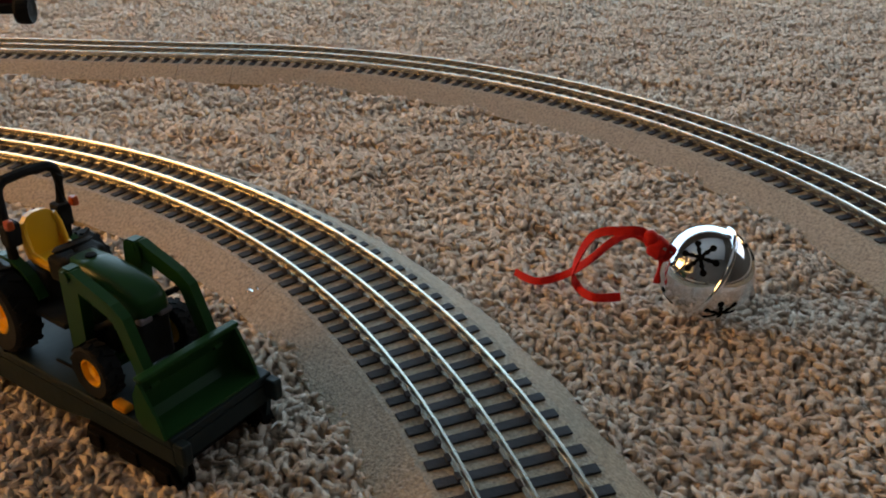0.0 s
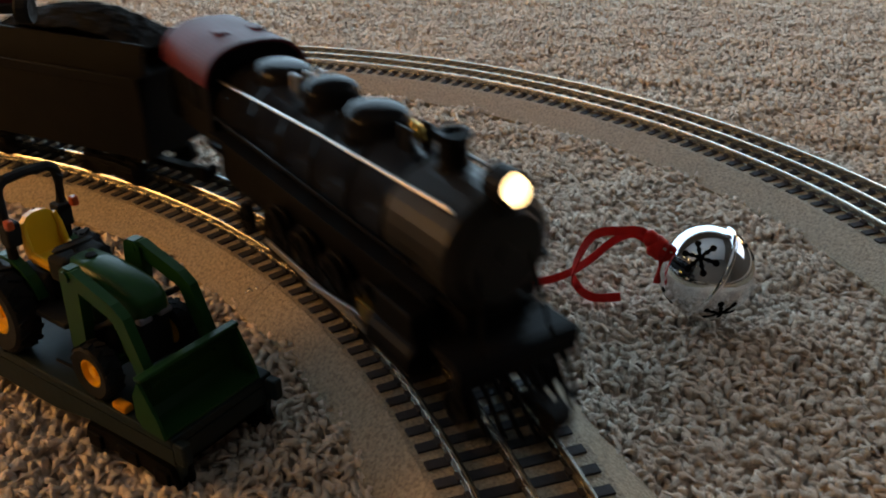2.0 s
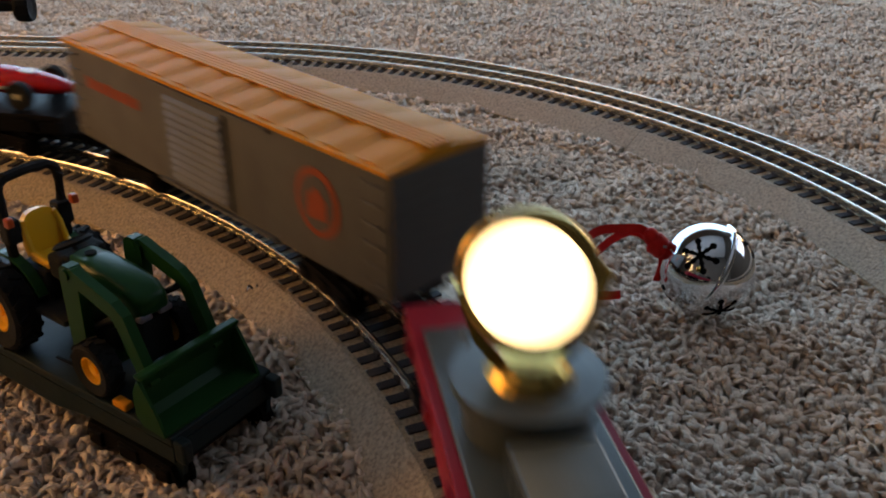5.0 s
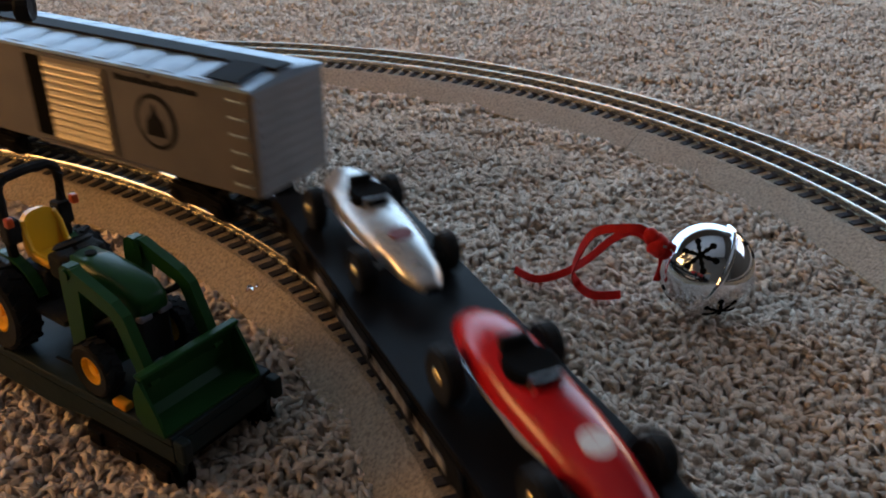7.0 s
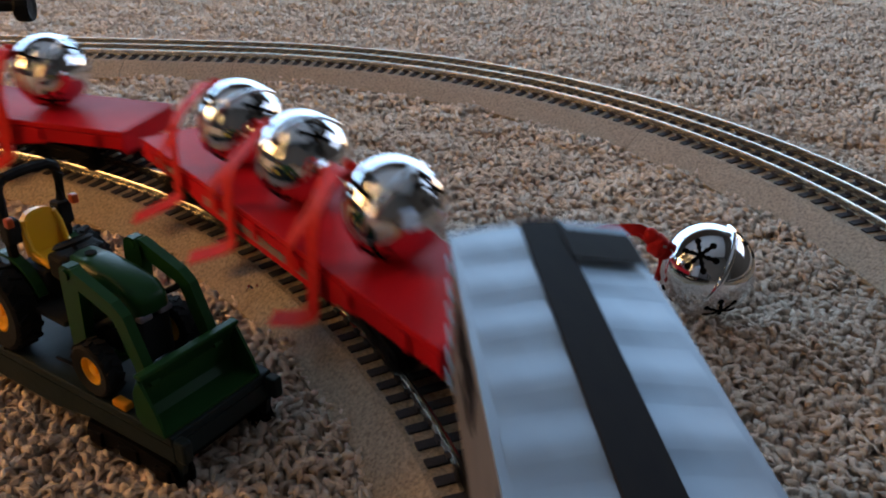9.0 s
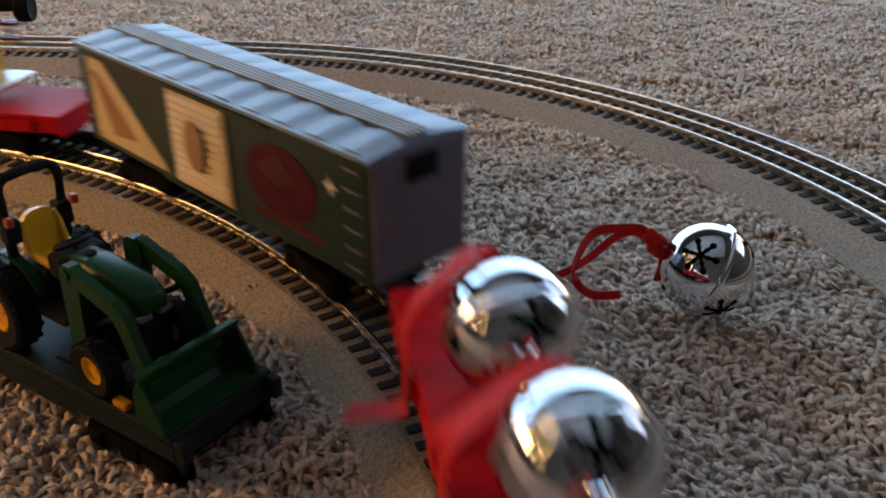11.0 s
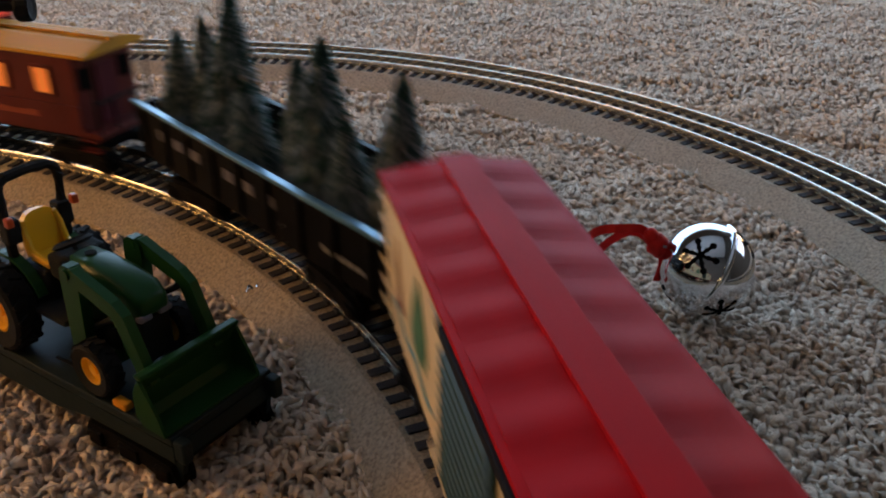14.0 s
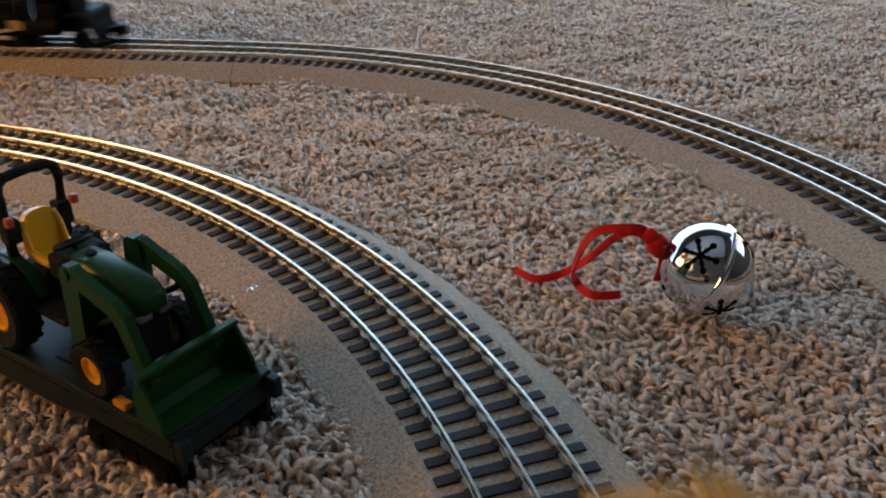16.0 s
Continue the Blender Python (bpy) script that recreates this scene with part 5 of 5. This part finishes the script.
        part("railing_bar", tube(bmesh.new(), [(s * (E + D - 0.001), -0.0208, z0 + 0.019), (s * (E + D - 0.001), 0.0208, z0 + 0.019)], 0.0008, 6), M["black"], pl)
        for y in (-0.0245, 0.0245):
            for k in range(2):
                part("step", box(bmesh.new(), s * (E + D - 0.007) - 0.006, s * (E + D - 0.007) + 0.006, y - 0.0025 + (0.002 if y < 0 else -0.002), y + 0.0025 + (0.002 if y < 0 else -0.002), z0 - 0.006 * k - 0.001, z0 - 0.006 * k), M["caboose"], pl)
        part("end_door", box(bmesh.new(), s * E - 0.0006, s * E + 0.0008, -0.007, 0.007, z0 + 0.003, z0 + 0.036), M["maroon"], car)
        for y in (-0.015, 0.015):
            part("end_window", box(bmesh.new(), s * E - 0.0005, s * E + 0.0006, y - 0.0045, y + 0.0045, 0.045, 0.057), M["hole"], car)
    pipe = tube(bmesh.new(), [(cx + 0.030, -0.0125, z1 + 0.002), (cx + 0.030, -0.0125, z1 + 0.013)], 0.0022, 12)
    turned(pipe, [(0.0042, z1 + 0.0125), (0.0035, z1 + 0.0155), (0.001, z1 + 0.017)], 14, "Z", pose(cx + 0.030, -0.0125, 0))
    turned(pipe, [(0.0045, z1 + 0.0025), (0.0045, z1 + 0.0048)], 14, "Z", pose(cx + 0.030, -0.0125, 0))
    part("stovepipe", pipe, M["black"], car, "black stovepipe with a cap")
    part("underframe", box(bmesh.new(), -L / 2 + 0.01, L / 2 - 0.01, -0.0155, 0.0155, 0.0165, z0), M["black"], car)
    truck(car, 0.052, 0.052, 1)
    truck(car, -0.052, 0.052, -1)
    return car


# ---- the train, front to rear: angle of each car's middle when the clock starts ----
def on_car(ob, a, b, x, y, z, turn=Matrix()):
    """Something that rides on a car at (x, y, z) of that car."""
    rolling.append((ob, a, b, pose(x, y, z) @ turn))


loco = locomotive()
roll(loco, 1.809, 0.050)
ten = tender()
roll(ten, 2.338, 0.052)
car, b = searchlight_car()
roll(car, 2.850, b)
car, b = orange_boxcar()
roll(car, 3.455, b)
car, b = race_flat()
roll(car, 4.060, b)
on_car(racing_car("toy_racing_car", "red vintage toy racing car with gold wheels", M["racered"], M["white"]), 4.060, b, 0.068, 0.0, 0.026)
on_car(racing_car("toy_racing_car", "silver vintage toy racing car with gold wheels", M["racesilver"], M["printred"]), 4.060, b, -0.058, 0.0, 0.026)
car, b = silver_boxcar()
roll(car, 4.662, b)
for a in (5.255, 5.855):
    car, b = bell_flat("flatcar")
    roll(car, a, b)
    for i, x in enumerate((0.063, -0.003, -0.060)):
        z, r = 0.026, 0.0205
        turn = Matrix.Rotation(radians((200, 172, 185)[i]), 4, "Z") @ Matrix.Rotation(radians((62, 70, 58)[i]), 4, "Y")
        bell = jingle_bell()
        on_car(bell, a, b, x, 0.002, z + r, turn)
        tie = thing("ribbon", "red satin ribbon tied to a jingle bell", "ribbon", "ribbons on the bells")
        end = turn @ Vector((0, 0, r + 0.003))
        part("knot", knot(bmesh.new(), end, 0.0042, i + 1), M["ribbon"], tie, smooth=True)
        e = end
        part("tail", strap(bmesh.new(), [e, e + Vector((0.003, -0.008, 0.002)), (e.x + 0.006, -0.0275, e.z - 0.012), (e.x + 0.006, -0.0300, -r - 0.008), (e.x + 0.004, -0.0315, -r - 0.022 + 0.003 * i), (e.x - 0.012, -0.040 - 0.004 * i, -r - 0.0285)], 0.0042, 0.0003, up=(1, 0, 0.1)), M["ribbon"], tie)
        part("tail", strap(bmesh.new(), [e, e + Vector((-0.004, -0.006, 0.001)), (e.x - 0.007, -0.020, e.z - 0.014), (e.x - 0.012, -0.0285, -r + 0.002), (e.x - 0.014, -0.0285, -r - 0.010)], 0.0030, 0.0003, up=(1, 0, 0.1)), M["ribbon"], tie)
        on_car(tie, a, b, x, 0.002, z + r)
car, b = green_boxcar()
roll(car, 6.431, b)
car, b = flatcar("flatcar", "red toy flat car that carries a golden fire engine", 0.246, M["red"])
for s in (-1, 1):
    bars(car, "lettering", -0.06, 0.07, 0.0150, 0.0188, 12, M["walkgrey"], s, 0.0251)
roll(car, 7.035, b)
on_car(fire_engine(), 7.035, b, -0.011, 0.0, 0.026)
on_car(gift_bow(), 7.035, b, -0.064, 0.003, 0.0565)
car, b = red_boxcar()
roll(car, 7.634, b)
car, b = gondola()
roll(car, 8.128, b)
for i, (a, h, r, y) in enumerate(((8.327, 0.062, 0.0155, -0.005), (8.2885, 0.070, 0.016, 0.006), (8.222, 0.088, 0.021, -0.002), (8.118, 0.066, 0.016, 0.007), (8.060, 0.080, 0.022, -0.002), (7.965, 0.076, 0.018, 0.004), (8.165, 0.054, 0.015, -0.007), (8.005, 0.054, 0.015, -0.007))):
    on_car(fir_tree(h, r * 1.18, i + 1), 8.128, b, (8.128 - a) * R, y, 0.0225, pose(0, 0, 0, 2 * math.sin(i * 2), 3 * math.cos(i * 3), 40 * i))
car = caboose()
roll(car, 8.589, 0.052)


# ---- a second locomotive on the outer oval ----
far_loco = copy_thing(loco, pose(0, 0, 0))
tagged(far_loco, "black toy steam locomotive on the outer track", "toy locomotive", "toy locomotives")


# ---- the tractor on its flat car, parked on the carpet ----
def parked_flat():
    m = pose(-0.154, 0.2855, 0, 0, 0, -33.5)
    t = thing("flatcar", "dark green toy flat car parked on the carpet with a tractor", "toy train car", m=m)
    z, w, f = 0.006, 0.0225, 0.0975
    part("deck", box(bmesh.new(), -0.105, f, -w, w, z - 0.0035, z, 0.0006), M["flatgreen"], t)
    for s in (-1, 1):
        extr = [(-0.105, z - 0.0037), (-0.105, z - 0.010), (-0.06, z - 0.0105), (-0.04, z - 0.014), (0.035, z - 0.014), (0.055, z - 0.0105), (f, z - 0.010), (f, z - 0.0037)]
        part("side_sill", extruded(bmesh.new(), extr, s * (w - 0.002), s * w), M["flatgreen"], t)
        part("end_step", extruded(bmesh.new(), [(f - 0.012, z - 0.0102), (f + 0.001, z - 0.0102), (f - 0.001, z - 0.020), (f - 0.009, z - 0.020)], s * (w - 0.0045), s * (w - 0.0022)), M["flatgreen"], t)
        part("corner_bracket", box(bmesh.new(), f, f + 0.005, s * w - 0.004 * (s > 0), s * w + 0.004 * (s < 0), z - 0.009, z - 0.0008, 0.0008), M["flatgreen"], t)
        part("end_sill", box(bmesh.new(), (f - 0.003 if s > 0 else -0.105), (f if s > 0 else -0.102), -w + 0.002, w - 0.002, z - 0.011, z - 0.0037), M["flatgreen"], t)
        part("strap_hook", tube(bmesh.new(), [(0.045, s * 0.016, z), (0.045, s * 0.016, z + 0.002), (0.032, s * 0.0165, z + 0.0022)], 0.0007, 6), M["black"], t)
    part("bolster", box(bmesh.new(), 0.061, 0.083, -0.012, 0.012, z - 0.012, z - 0.0036), M["black"], t)
    part("bolster", box(bmesh.new(), -0.076, -0.054, -0.012, 0.012, z - 0.012, z - 0.0036), M["black"], t)
    for x, e in ((0.073, 1), (-0.065, -1)):
        tr = shared("truck", "truck", None, M["black"], t, pose(x, 0, -0.0190))
        for xx in (-0.017, 0.017):
            for y, turn in ((-0.0185, 180), (0.0185, 0)):
                shared("wheel", "wheel", wheel_mesh, M["black"], tr, pose(xx, y + (0.0018 if turn else -0.0018), 0.0072, 0, 0, turn))
        if e < 0:
            shared("coupler", "coupler", None, M["black"], tr, pose(0, 0, 0, 0, 0, 180))
    return m


def ag_wheel(t, x, y, z, r, width, lugs):
    def tyre(bm):
        turned(bm, [(r * 0.52, -width * 0.42), (r * 0.86, -width * 0.5), (r * 0.95, -width * 0.40), (r * 0.95, width * 0.40), (r * 0.86, width * 0.5), (r * 0.52, width * 0.42), (r * 0.52, -width * 0.42)], 28, "Y", caps=False)
        return bm
    w = shared("wheel", ("agtyre", r), tyre, M["rubber"], t, pose(x, y, z, 0, 0, 0 if y > 0 else 180))
    for k in range(lugs):
        for s in (-1, 1):
            turn = pose(0, 0, 0, 0, 360 * (k + 0.25 * s) / lugs, 0) @ Matrix.Rotation(radians(28 * s), 4, "Z") @ pose(0, 0 if s > 0 else -width * 0.46, 0)
            shared("lug", ("aglug", r), lambda bm: box(bm, -0.0009, 0.0009, 0, width * 0.46, r * 0.93, r), M["rubber"], w, turn)
    shared("rim", ("agrim", r), lambda bm: turned(bm, [(r * 0.54, -width * 0.40), (r * 0.55, width * 0.36), (r * 0.46, width * 0.40), (r * 0.40, width * 0.16), (r * 0.2, width * 0.10), (r * 0.18, width * 0.30), (r * 0.06, width * 0.32)], 24, "Y"), M["yellow"], w)


def tractor(m):
    z = 0.006
    t = thing("toy_tractor", "green toy tractor with yellow seat and front loader bucket", "toy tractor", m=m @ pose(0.06, -0.0024, z, 0, 0, -1.2) @ pose(-0.06, 0, 0))
    # hood
    bm = bmesh.new()
    rings = []
    for x, hw, zt, zb in ((0.037, 0.0072, 0.0405, 0.019), (0.047, 0.0078, 0.0408, 0.018), (0.058, 0.0080, 0.0398, 0.020), (0.0680, 0.0076, 0.0375, 0.0255), (0.0722, 0.0062, 0.0350, 0.0275), (0.0735, 0.0045, 0.0335, 0.0285)):
        ring = []
        for k in range(17):
            a = math.pi * k / 16
            ring.append(bm.verts.new((x, -hw * math.copysign(abs(math.cos(a)) ** 0.4, math.cos(a)), zb + (zt - zb) * (abs(math.sin(a)) ** 0.42))))
        rings.append(ring)
    for a, b2 in zip(rings, rings[1:]):
        for k in range(16):
            bm.faces.new((a[k], a[k + 1], b2[k + 1], b2[k]))
        bm.faces.new((a[16], a[0], b2[0], b2[16]))
    bm.faces.new(rings[0][::-1])
    bm.faces.new(rings[-1])
    bmesh.ops.recalc_face_normals(bm, faces=bm.faces[:])
    hood = part("hood", bm, M["green"], t, smooth=True)
    part("intake", turned(bmesh.new(), [(0.0020, 0.0395), (0.0020, 0.0412), (0.0012, 0.0414)], 14, "Z", pose(0.0425, 0.0, 0)), M["rubber"], hood)
    for s in (-1, 1):
        part("headlight", box(bmesh.new(), 0.0705, 0.0738, s * 0.0040 - 0.0026, s * 0.0040 + 0.0026, 0.0265, 0.0290, 0.0008), M["lavender"], hood)
        part("side_stripe", box(bmesh.new(), 0.040, 0.060, s * 0.0080 - 0.0005, s * 0.0080 + 0.0005, 0.0300, 0.0320), M["yellow"], hood)
    part("grille", box(bmesh.new(), 0.058, 0.0722, -0.0066, 0.0066, 0.0095, 0.0268, 0.0015), M["rubber"], t)
    part("chassis", box(bmesh.new(), 0.004, 0.066, -0.0058, 0.0058, 0.0095, 0.0200, 0.0015), M["rubber"], t)
    part("front_axle", box(bmesh.new(), 0.0575, 0.0625, -0.0125, 0.0125, 0.0082, 0.0118, 0.0008), M["green"], t)
    part("rear_axle", box(bmesh.new(), 0.0055, 0.0125, -0.0130, 0.0130, 0.0130, 0.0190, 0.0010), M["green"], t)
    part("floorboard", box(bmesh.new(), 0.016, 0.042, -0.0145, 0.0145, 0.0178, 0.0200, 0.0006), M["rubber"], t)
    part("dash", box(bmesh.new(), 0.0335, 0.0385, -0.0068, 0.0068, 0.0202, 0.0400, 0.0015), M["rubber"], t)
    part("steering_wheel", turned(bmesh.new(), [(0.0060, -0.0010), (0.0072, 0), (0.0060, 0.0010), (0.0050, 0)], 20, "Z", pose(0.0325, 0, 0.0420, 0, -24, 0), caps=False), M["rubber"], t)
    part("console", box(bmesh.new(), 0.0275, 0.0372, -0.0080, 0.0100, 0.0300, 0.0395, 0.0016), M["rubber"], t)
    part("steering_column", tube(bmesh.new(), [(0.036, 0, 0.038), (0.0315, 0, 0.0425)], 0.0009, 8), M["rubber"], t)
    # seat
    base = box(bmesh.new(), 0.0145, 0.0275, -0.0070, 0.0070, 0.0318, 0.0348, 0.0014)
    seat = part("seat", base, M["yellow"], t, "yellow moulded seat", smooth=False)
    bm = extruded(bmesh.new(), [(-0.0068, 0), (-0.0073, 0.008), (-0.0064, 0.0132), (-0.0042, 0.0155), (-0.0018, 0.0163), (0.0018, 0.0163), (0.0042, 0.0155), (0.0064, 0.0132), (0.0073, 0.008), (0.0068, 0)], -0.0014, 0.0014, pose(0.0152, 0, 0.0335, 0, -8, 0), plane="YZ")
    part("seat_back", bm, M["yellow"], seat)
    for s in (-1, 1):
        part("seat_bolster", tube(bmesh.new(), [(0.0275, s * 0.0066, 0.0346), (0.0175, s * 0.0068, 0.0360), (0.0150, s * 0.0068, 0.043), (0.0142, s * 0.0056, 0.0472)], 0.0012, 8), M["yellow"], seat)
    part("seat_pedestal", box(bmesh.new(), 0.010, 0.026, -0.0085, 0.0085, 0.0190, 0.0315, 0.0015), M["rubber"], t)
    for s in (-1, 1):
        pts = [((0.0178 * math.cos(a)) + 0.0090, 0.0165 + 0.0178 * math.sin(a)) for a in [math.pi * (0.12 + 0.78 * k / 10) for k in range(11)]]
        back = [((0.0186 * math.cos(a)) + 0.0090, 0.0165 + 0.0192 * math.sin(a)) for a in [math.pi * (0.12 + 0.78 * (10 - k) / 10) for k in range(11)]]
        part("fender", extruded(bmesh.new(), pts + back, s * 0.0090, s * 0.0128), M["green"], t)
        ag_wheel(t, 0.0090, s * 0.0170, 0.0165, 0.0165, 0.0100, 16)
        ag_wheel(t, 0.0600, s * 0.0163, 0.0102, 0.0102, 0.0072, 14)
        post = tube(bmesh.new(), [(0.0120, s * 0.0105, 0.020), (0.0120, s * 0.0110, 0.049), (0.0128, s * 0.0114, 0.0590), (0.0126, s * 0.0106, 0.0622), (0.0124, s * 0.0080, 0.0638), (0.0122, 0, 0.0642)], 0.0019, 8)
        rops = part("roll_bar", post, M["rubber"], t)
        part("bar_pivot", box(bmesh.new(), 0.0095, 0.0155, s * 0.0100 - 0.0028, s * 0.0100 + 0.0028, 0.0400, 0.0490, 0.001), M["rubber"], rops)
        part("tail_light", box(bmesh.new(), 0.0155, 0.0185, s * 0.0125 - 0.0010, s * 0.0125 + 0.0016, 0.0480, 0.0515, 0.0006), M["amber"], rops)
        # loader mast and arm
        mast = extruded(bmesh.new(), [(0.0445, 0.010), (0.0525, 0.010), (0.0550, 0.038), (0.0545, 0.0425), (0.0520, 0.0445), (0.0485, 0.0445), (0.0462, 0.0425), (0.0455, 0.038)], s * 0.0105, s * 0.0145)
        part("loader_mast", mast, M["green"], t)
        arm = extruded(bmesh.new(), [(0.0490, 0.0395), (0.0495, 0.0430), (0.0535, 0.0445), (0.0725, 0.0385), (0.0775, 0.0350), (0.0865, 0.0130), (0.0815, 0.0105), (0.0725, 0.0312), (0.0695, 0.0335)], s * 0.0115, s * 0.0150)
        a = part("loader_arm", arm, M["green"], t)
        part("lift_cylinder", tube(bmesh.new(), [(0.0500, s * 0.0098, 0.0185), (0.0720, s * 0.0105, 0.0325)], 0.0012, 10), M["rubber"], a)
        part("pivot_pin", turned(bmesh.new(), [(0.0020, -0.0028), (0.0020, 0.0028)], 12, "Y", pose(0.0505, s * 0.0130, 0.0418)), M["green"], a)
    # bucket
    sec = [(0.0872, 0.0188), (0.0838, 0.0125), (0.0836, 0.0040), (0.0865, 0.0008), (0.0968, 0.0004), (0.0968, 0.0014), (0.0872, 0.0020), (0.0848, 0.0046), (0.0850, 0.0122), (0.0884, 0.0184)]
    bucket = part("bucket", extruded(bmesh.new(), sec, -0.0195, 0.0195), M["green"], t, "green loader bucket")
    for s in (-1, 1):
        part("bucket_side", extruded(bmesh.new(), [(0.0874, 0.0190), (0.0838, 0.0125), (0.0836, 0.0040), (0.0865, 0.0006), (0.0968, 0.0003), (0.0945, 0.0070)], s * 0.0195, s * 0.0206), M["green"], bucket)
    part("bucket_lip", box(bmesh.new(), 0.0858, 0.0892, -0.0206, 0.0206, 0.0188, 0.0204, 0.0005), M["green"], bucket)
    part("engine_block", box(bmesh.new(), 0.047, 0.061, -0.0085, 0.0085, 0.012, 0.0215, 0.0015), M["rubber"], t)
    part("plastic_tag", box(bmesh.new(), 0.069, 0.079, -0.005, 0.006, 0.0022, 0.0040, 0.0008), M["bluefilm"], t, "scrap of blue plastic")
    part("wheel_chock", box(bmesh.new(), 0.0690, 0.0760, -0.0195, -0.0158, 0.0002, 0.0030, 0.0008), M["orange"], t, "orange wheel chock")
    return t


tractor(parked_flat())


# ---- the loose jingle bell and its ribbon on the carpet ----
def loose_bell():
    c = Vector((0.1118, 0.3225, 0.0068))
    bell = jingle_bell("jingle_bell", "chrome jingle bell with snowflake slots on the carpet", 0.0200)
    up, side = Vector((-0.90, 0.10, 0.42)).normalized(), Vector((0.122, -0.696, 0.432))
    side = (side - up * side.dot(up)).normalized()
    third = up.cross(side)
    bell.matrix_basis = Matrix.Translation(c) @ Matrix((side, third, up)).transposed().to_4x4()
    t = thing("ribbon", "curled red satin ribbon tied to the loose bell", "ribbon")
    k = c + up * 0.0236
    part("knot", knot(bmesh.new(), k, 0.0047, 4), M["ribbon"], t, smooth=True)
    part("knot", knot(bmesh.new(), k + Vector((-0.0025, 0.001, 0.0035)), 0.0036, 6), M["ribbon"], t, smooth=True)
    part("tail", strap(bmesh.new(), [k, (0.0845, 0.327, 0.0226), (0.0775, 0.3275, 0.0233), (0.0645, 0.333, 0.0180), (0.0578, 0.336, 0.0), (0.0604, 0.3376, -0.0095), (0.0662, 0.3295, -0.0105), (0.0783, 0.3298, -0.0105)], 0.0019, 0.0004, up=(0.1, 0.5, 1)), M["ribbon"], t)
    part("tail", strap(bmesh.new(), [k, (0.0815, 0.331, 0.0200), (0.0735, 0.335, 0.0143), (0.0650, 0.338, 0.0037), (0.0555, 0.344, -0.0073), (0.0427, 0.3435, -0.0105), (0.0335, 0.352, -0.0105)], 0.0017, 0.0004, up=(0.1, 0.5, 1)), M["ribbon"], t)
    part("tail", strap(bmesh.new(), [k, k + Vector((0.002, -0.002, -0.007)), k + Vector((0.001, -0.001, -0.0165))], 0.0012, 0.0005, up=(1, 0, 0)), M["ribbon"], t)


loose_bell()


# ---- a shiny scrap on the edge of the roadbed ----
def plastic_scrap():
    rng = random.Random(7)
    t = thing("plastic_scrap", "tiny shiny scrap of clear plastic", "litter", m=pose(-0.0815, 0.3335, -0.0105, 0, 0, 20))
    for k in range(6):
        x, y = rng.uniform(-0.006, 0.006), rng.uniform(-0.002, 0.003)
        pts = [(x, y, 0), (x + 0.0012, y + 0.001, 0.0016 + 0.001 * rng.random()), (x + 0.003, y + rng.uniform(-0.001, 0.001), 0.0004)]
        part("flake", strap(bmesh.new(), pts, 0.0006, 0.0001, up=(0, 1, 0.3)), M["chrome"], t)


plastic_scrap()


# ---- a small wheeled ornament that hangs from above ----
def hanging_ornament():
    t = thing("hanging_ornament", "small dark toy ornament with black wheels on a thread", "ornament", m=pose(-0.1560, 0.3215, 0.116, 0, 0, -85))
    part("body", box(bmesh.new(), -0.040, 0.0095, -0.006, 0.006, 0.001, 0.014, 0.002), M["maroon"], t)
    part("cab", box(bmesh.new(), -0.030, -0.010, -0.0055, 0.0055, 0.014, 0.024, 0.002), M["maroon"], t)
    for x in (0.0125, -0.030):
        for s in (-1, 1):
            w = part("wheel", turned(bmesh.new(), [(0.0025, -0.002), (0.0046, -0.0026), (0.0050, -0.0015), (0.0050, 0.0015), (0.0046, 0.0026), (0.0025, 0.002)], 20, "Y", pose(x, s * 0.0075, 0.0022)), M["rubber"], t)
    part("axle", box(bmesh.new(), 0.0060, 0.0140, -0.006, 0.006, 0.0010, 0.0040, 0.0006), M["rubber"], t)
    part("thread", tube(bmesh.new(), [(-0.020, 0, 0.0235), (-0.020, 0, TOP - 0.116)], 0.0003, 5), M["black"], t)


hanging_ornament()


# ---- warm little lights strung along the room's west side ----
def string_lights():
    bulb = mat("lit_mini_bulb", (1.0, 0.75, 0.4), 0.4, emit=30, emit_color=(1.0, 0.64, 0.26))
    t = thing("string_lights", "string of small warm white lights", "string lights")
    rng = random.Random(2)
    pts = []
    for k in range(84):
        f = k / 83
        a = f * 15.4 * math.pi
        rr = 0.42 * (1 - 0.75 * f) + 0.05
        pts.append((-0.92 + rr * math.cos(a), 0.08 + rr * math.sin(a), 0.15 + 1.30 * f))
    pts.append((-0.92, 0.08, TOP))
    part("wire", tube(bmesh.new(), pts, 0.0015, 5), M["doorgreen"], t)
    for p in pts[:-1]:
        shared("bulb", "bulb", lambda bm: turned(bm, [(0.003, 0), (0.008, 0.006), (0.008, 0.015), (0.001, 0.024)], 10), bulb, t, Matrix.Translation(p))


string_lights()


def motions():
    for ob, a, b, m in rolling:
        walk(ob, [(t, car_pose(inner, (A_IN - a + run_at(t)) * R, b) @ m) for t in TIMES])
    spots = {ob.name: (a, b) for ob, a, b, m in rolling}
    for t_ob, car_ob, x in swivels:
        a, b = spots[car_ob.name]
        rows = []
        for t in TIMES:
            s = (A_IN - a + run_at(t)) * R
            h = inner.at(s + x).to_euler().z - car_pose(inner, s, b).to_euler().z
            rows.append((t, pose(x, 0, 0) @ Matrix.Rotation((h + math.pi) % (2 * math.pi) - math.pi, 4, "Z")))
        walk(t_ob, rows)
    # the second locomotive comes along the far straight at the end
    walk(far_loco, [(t, car_pose(outer, outer.length - 0.222 + min(0, (t - 16.0) * 0.268), 0.050)) for t in TIMES])


motions()
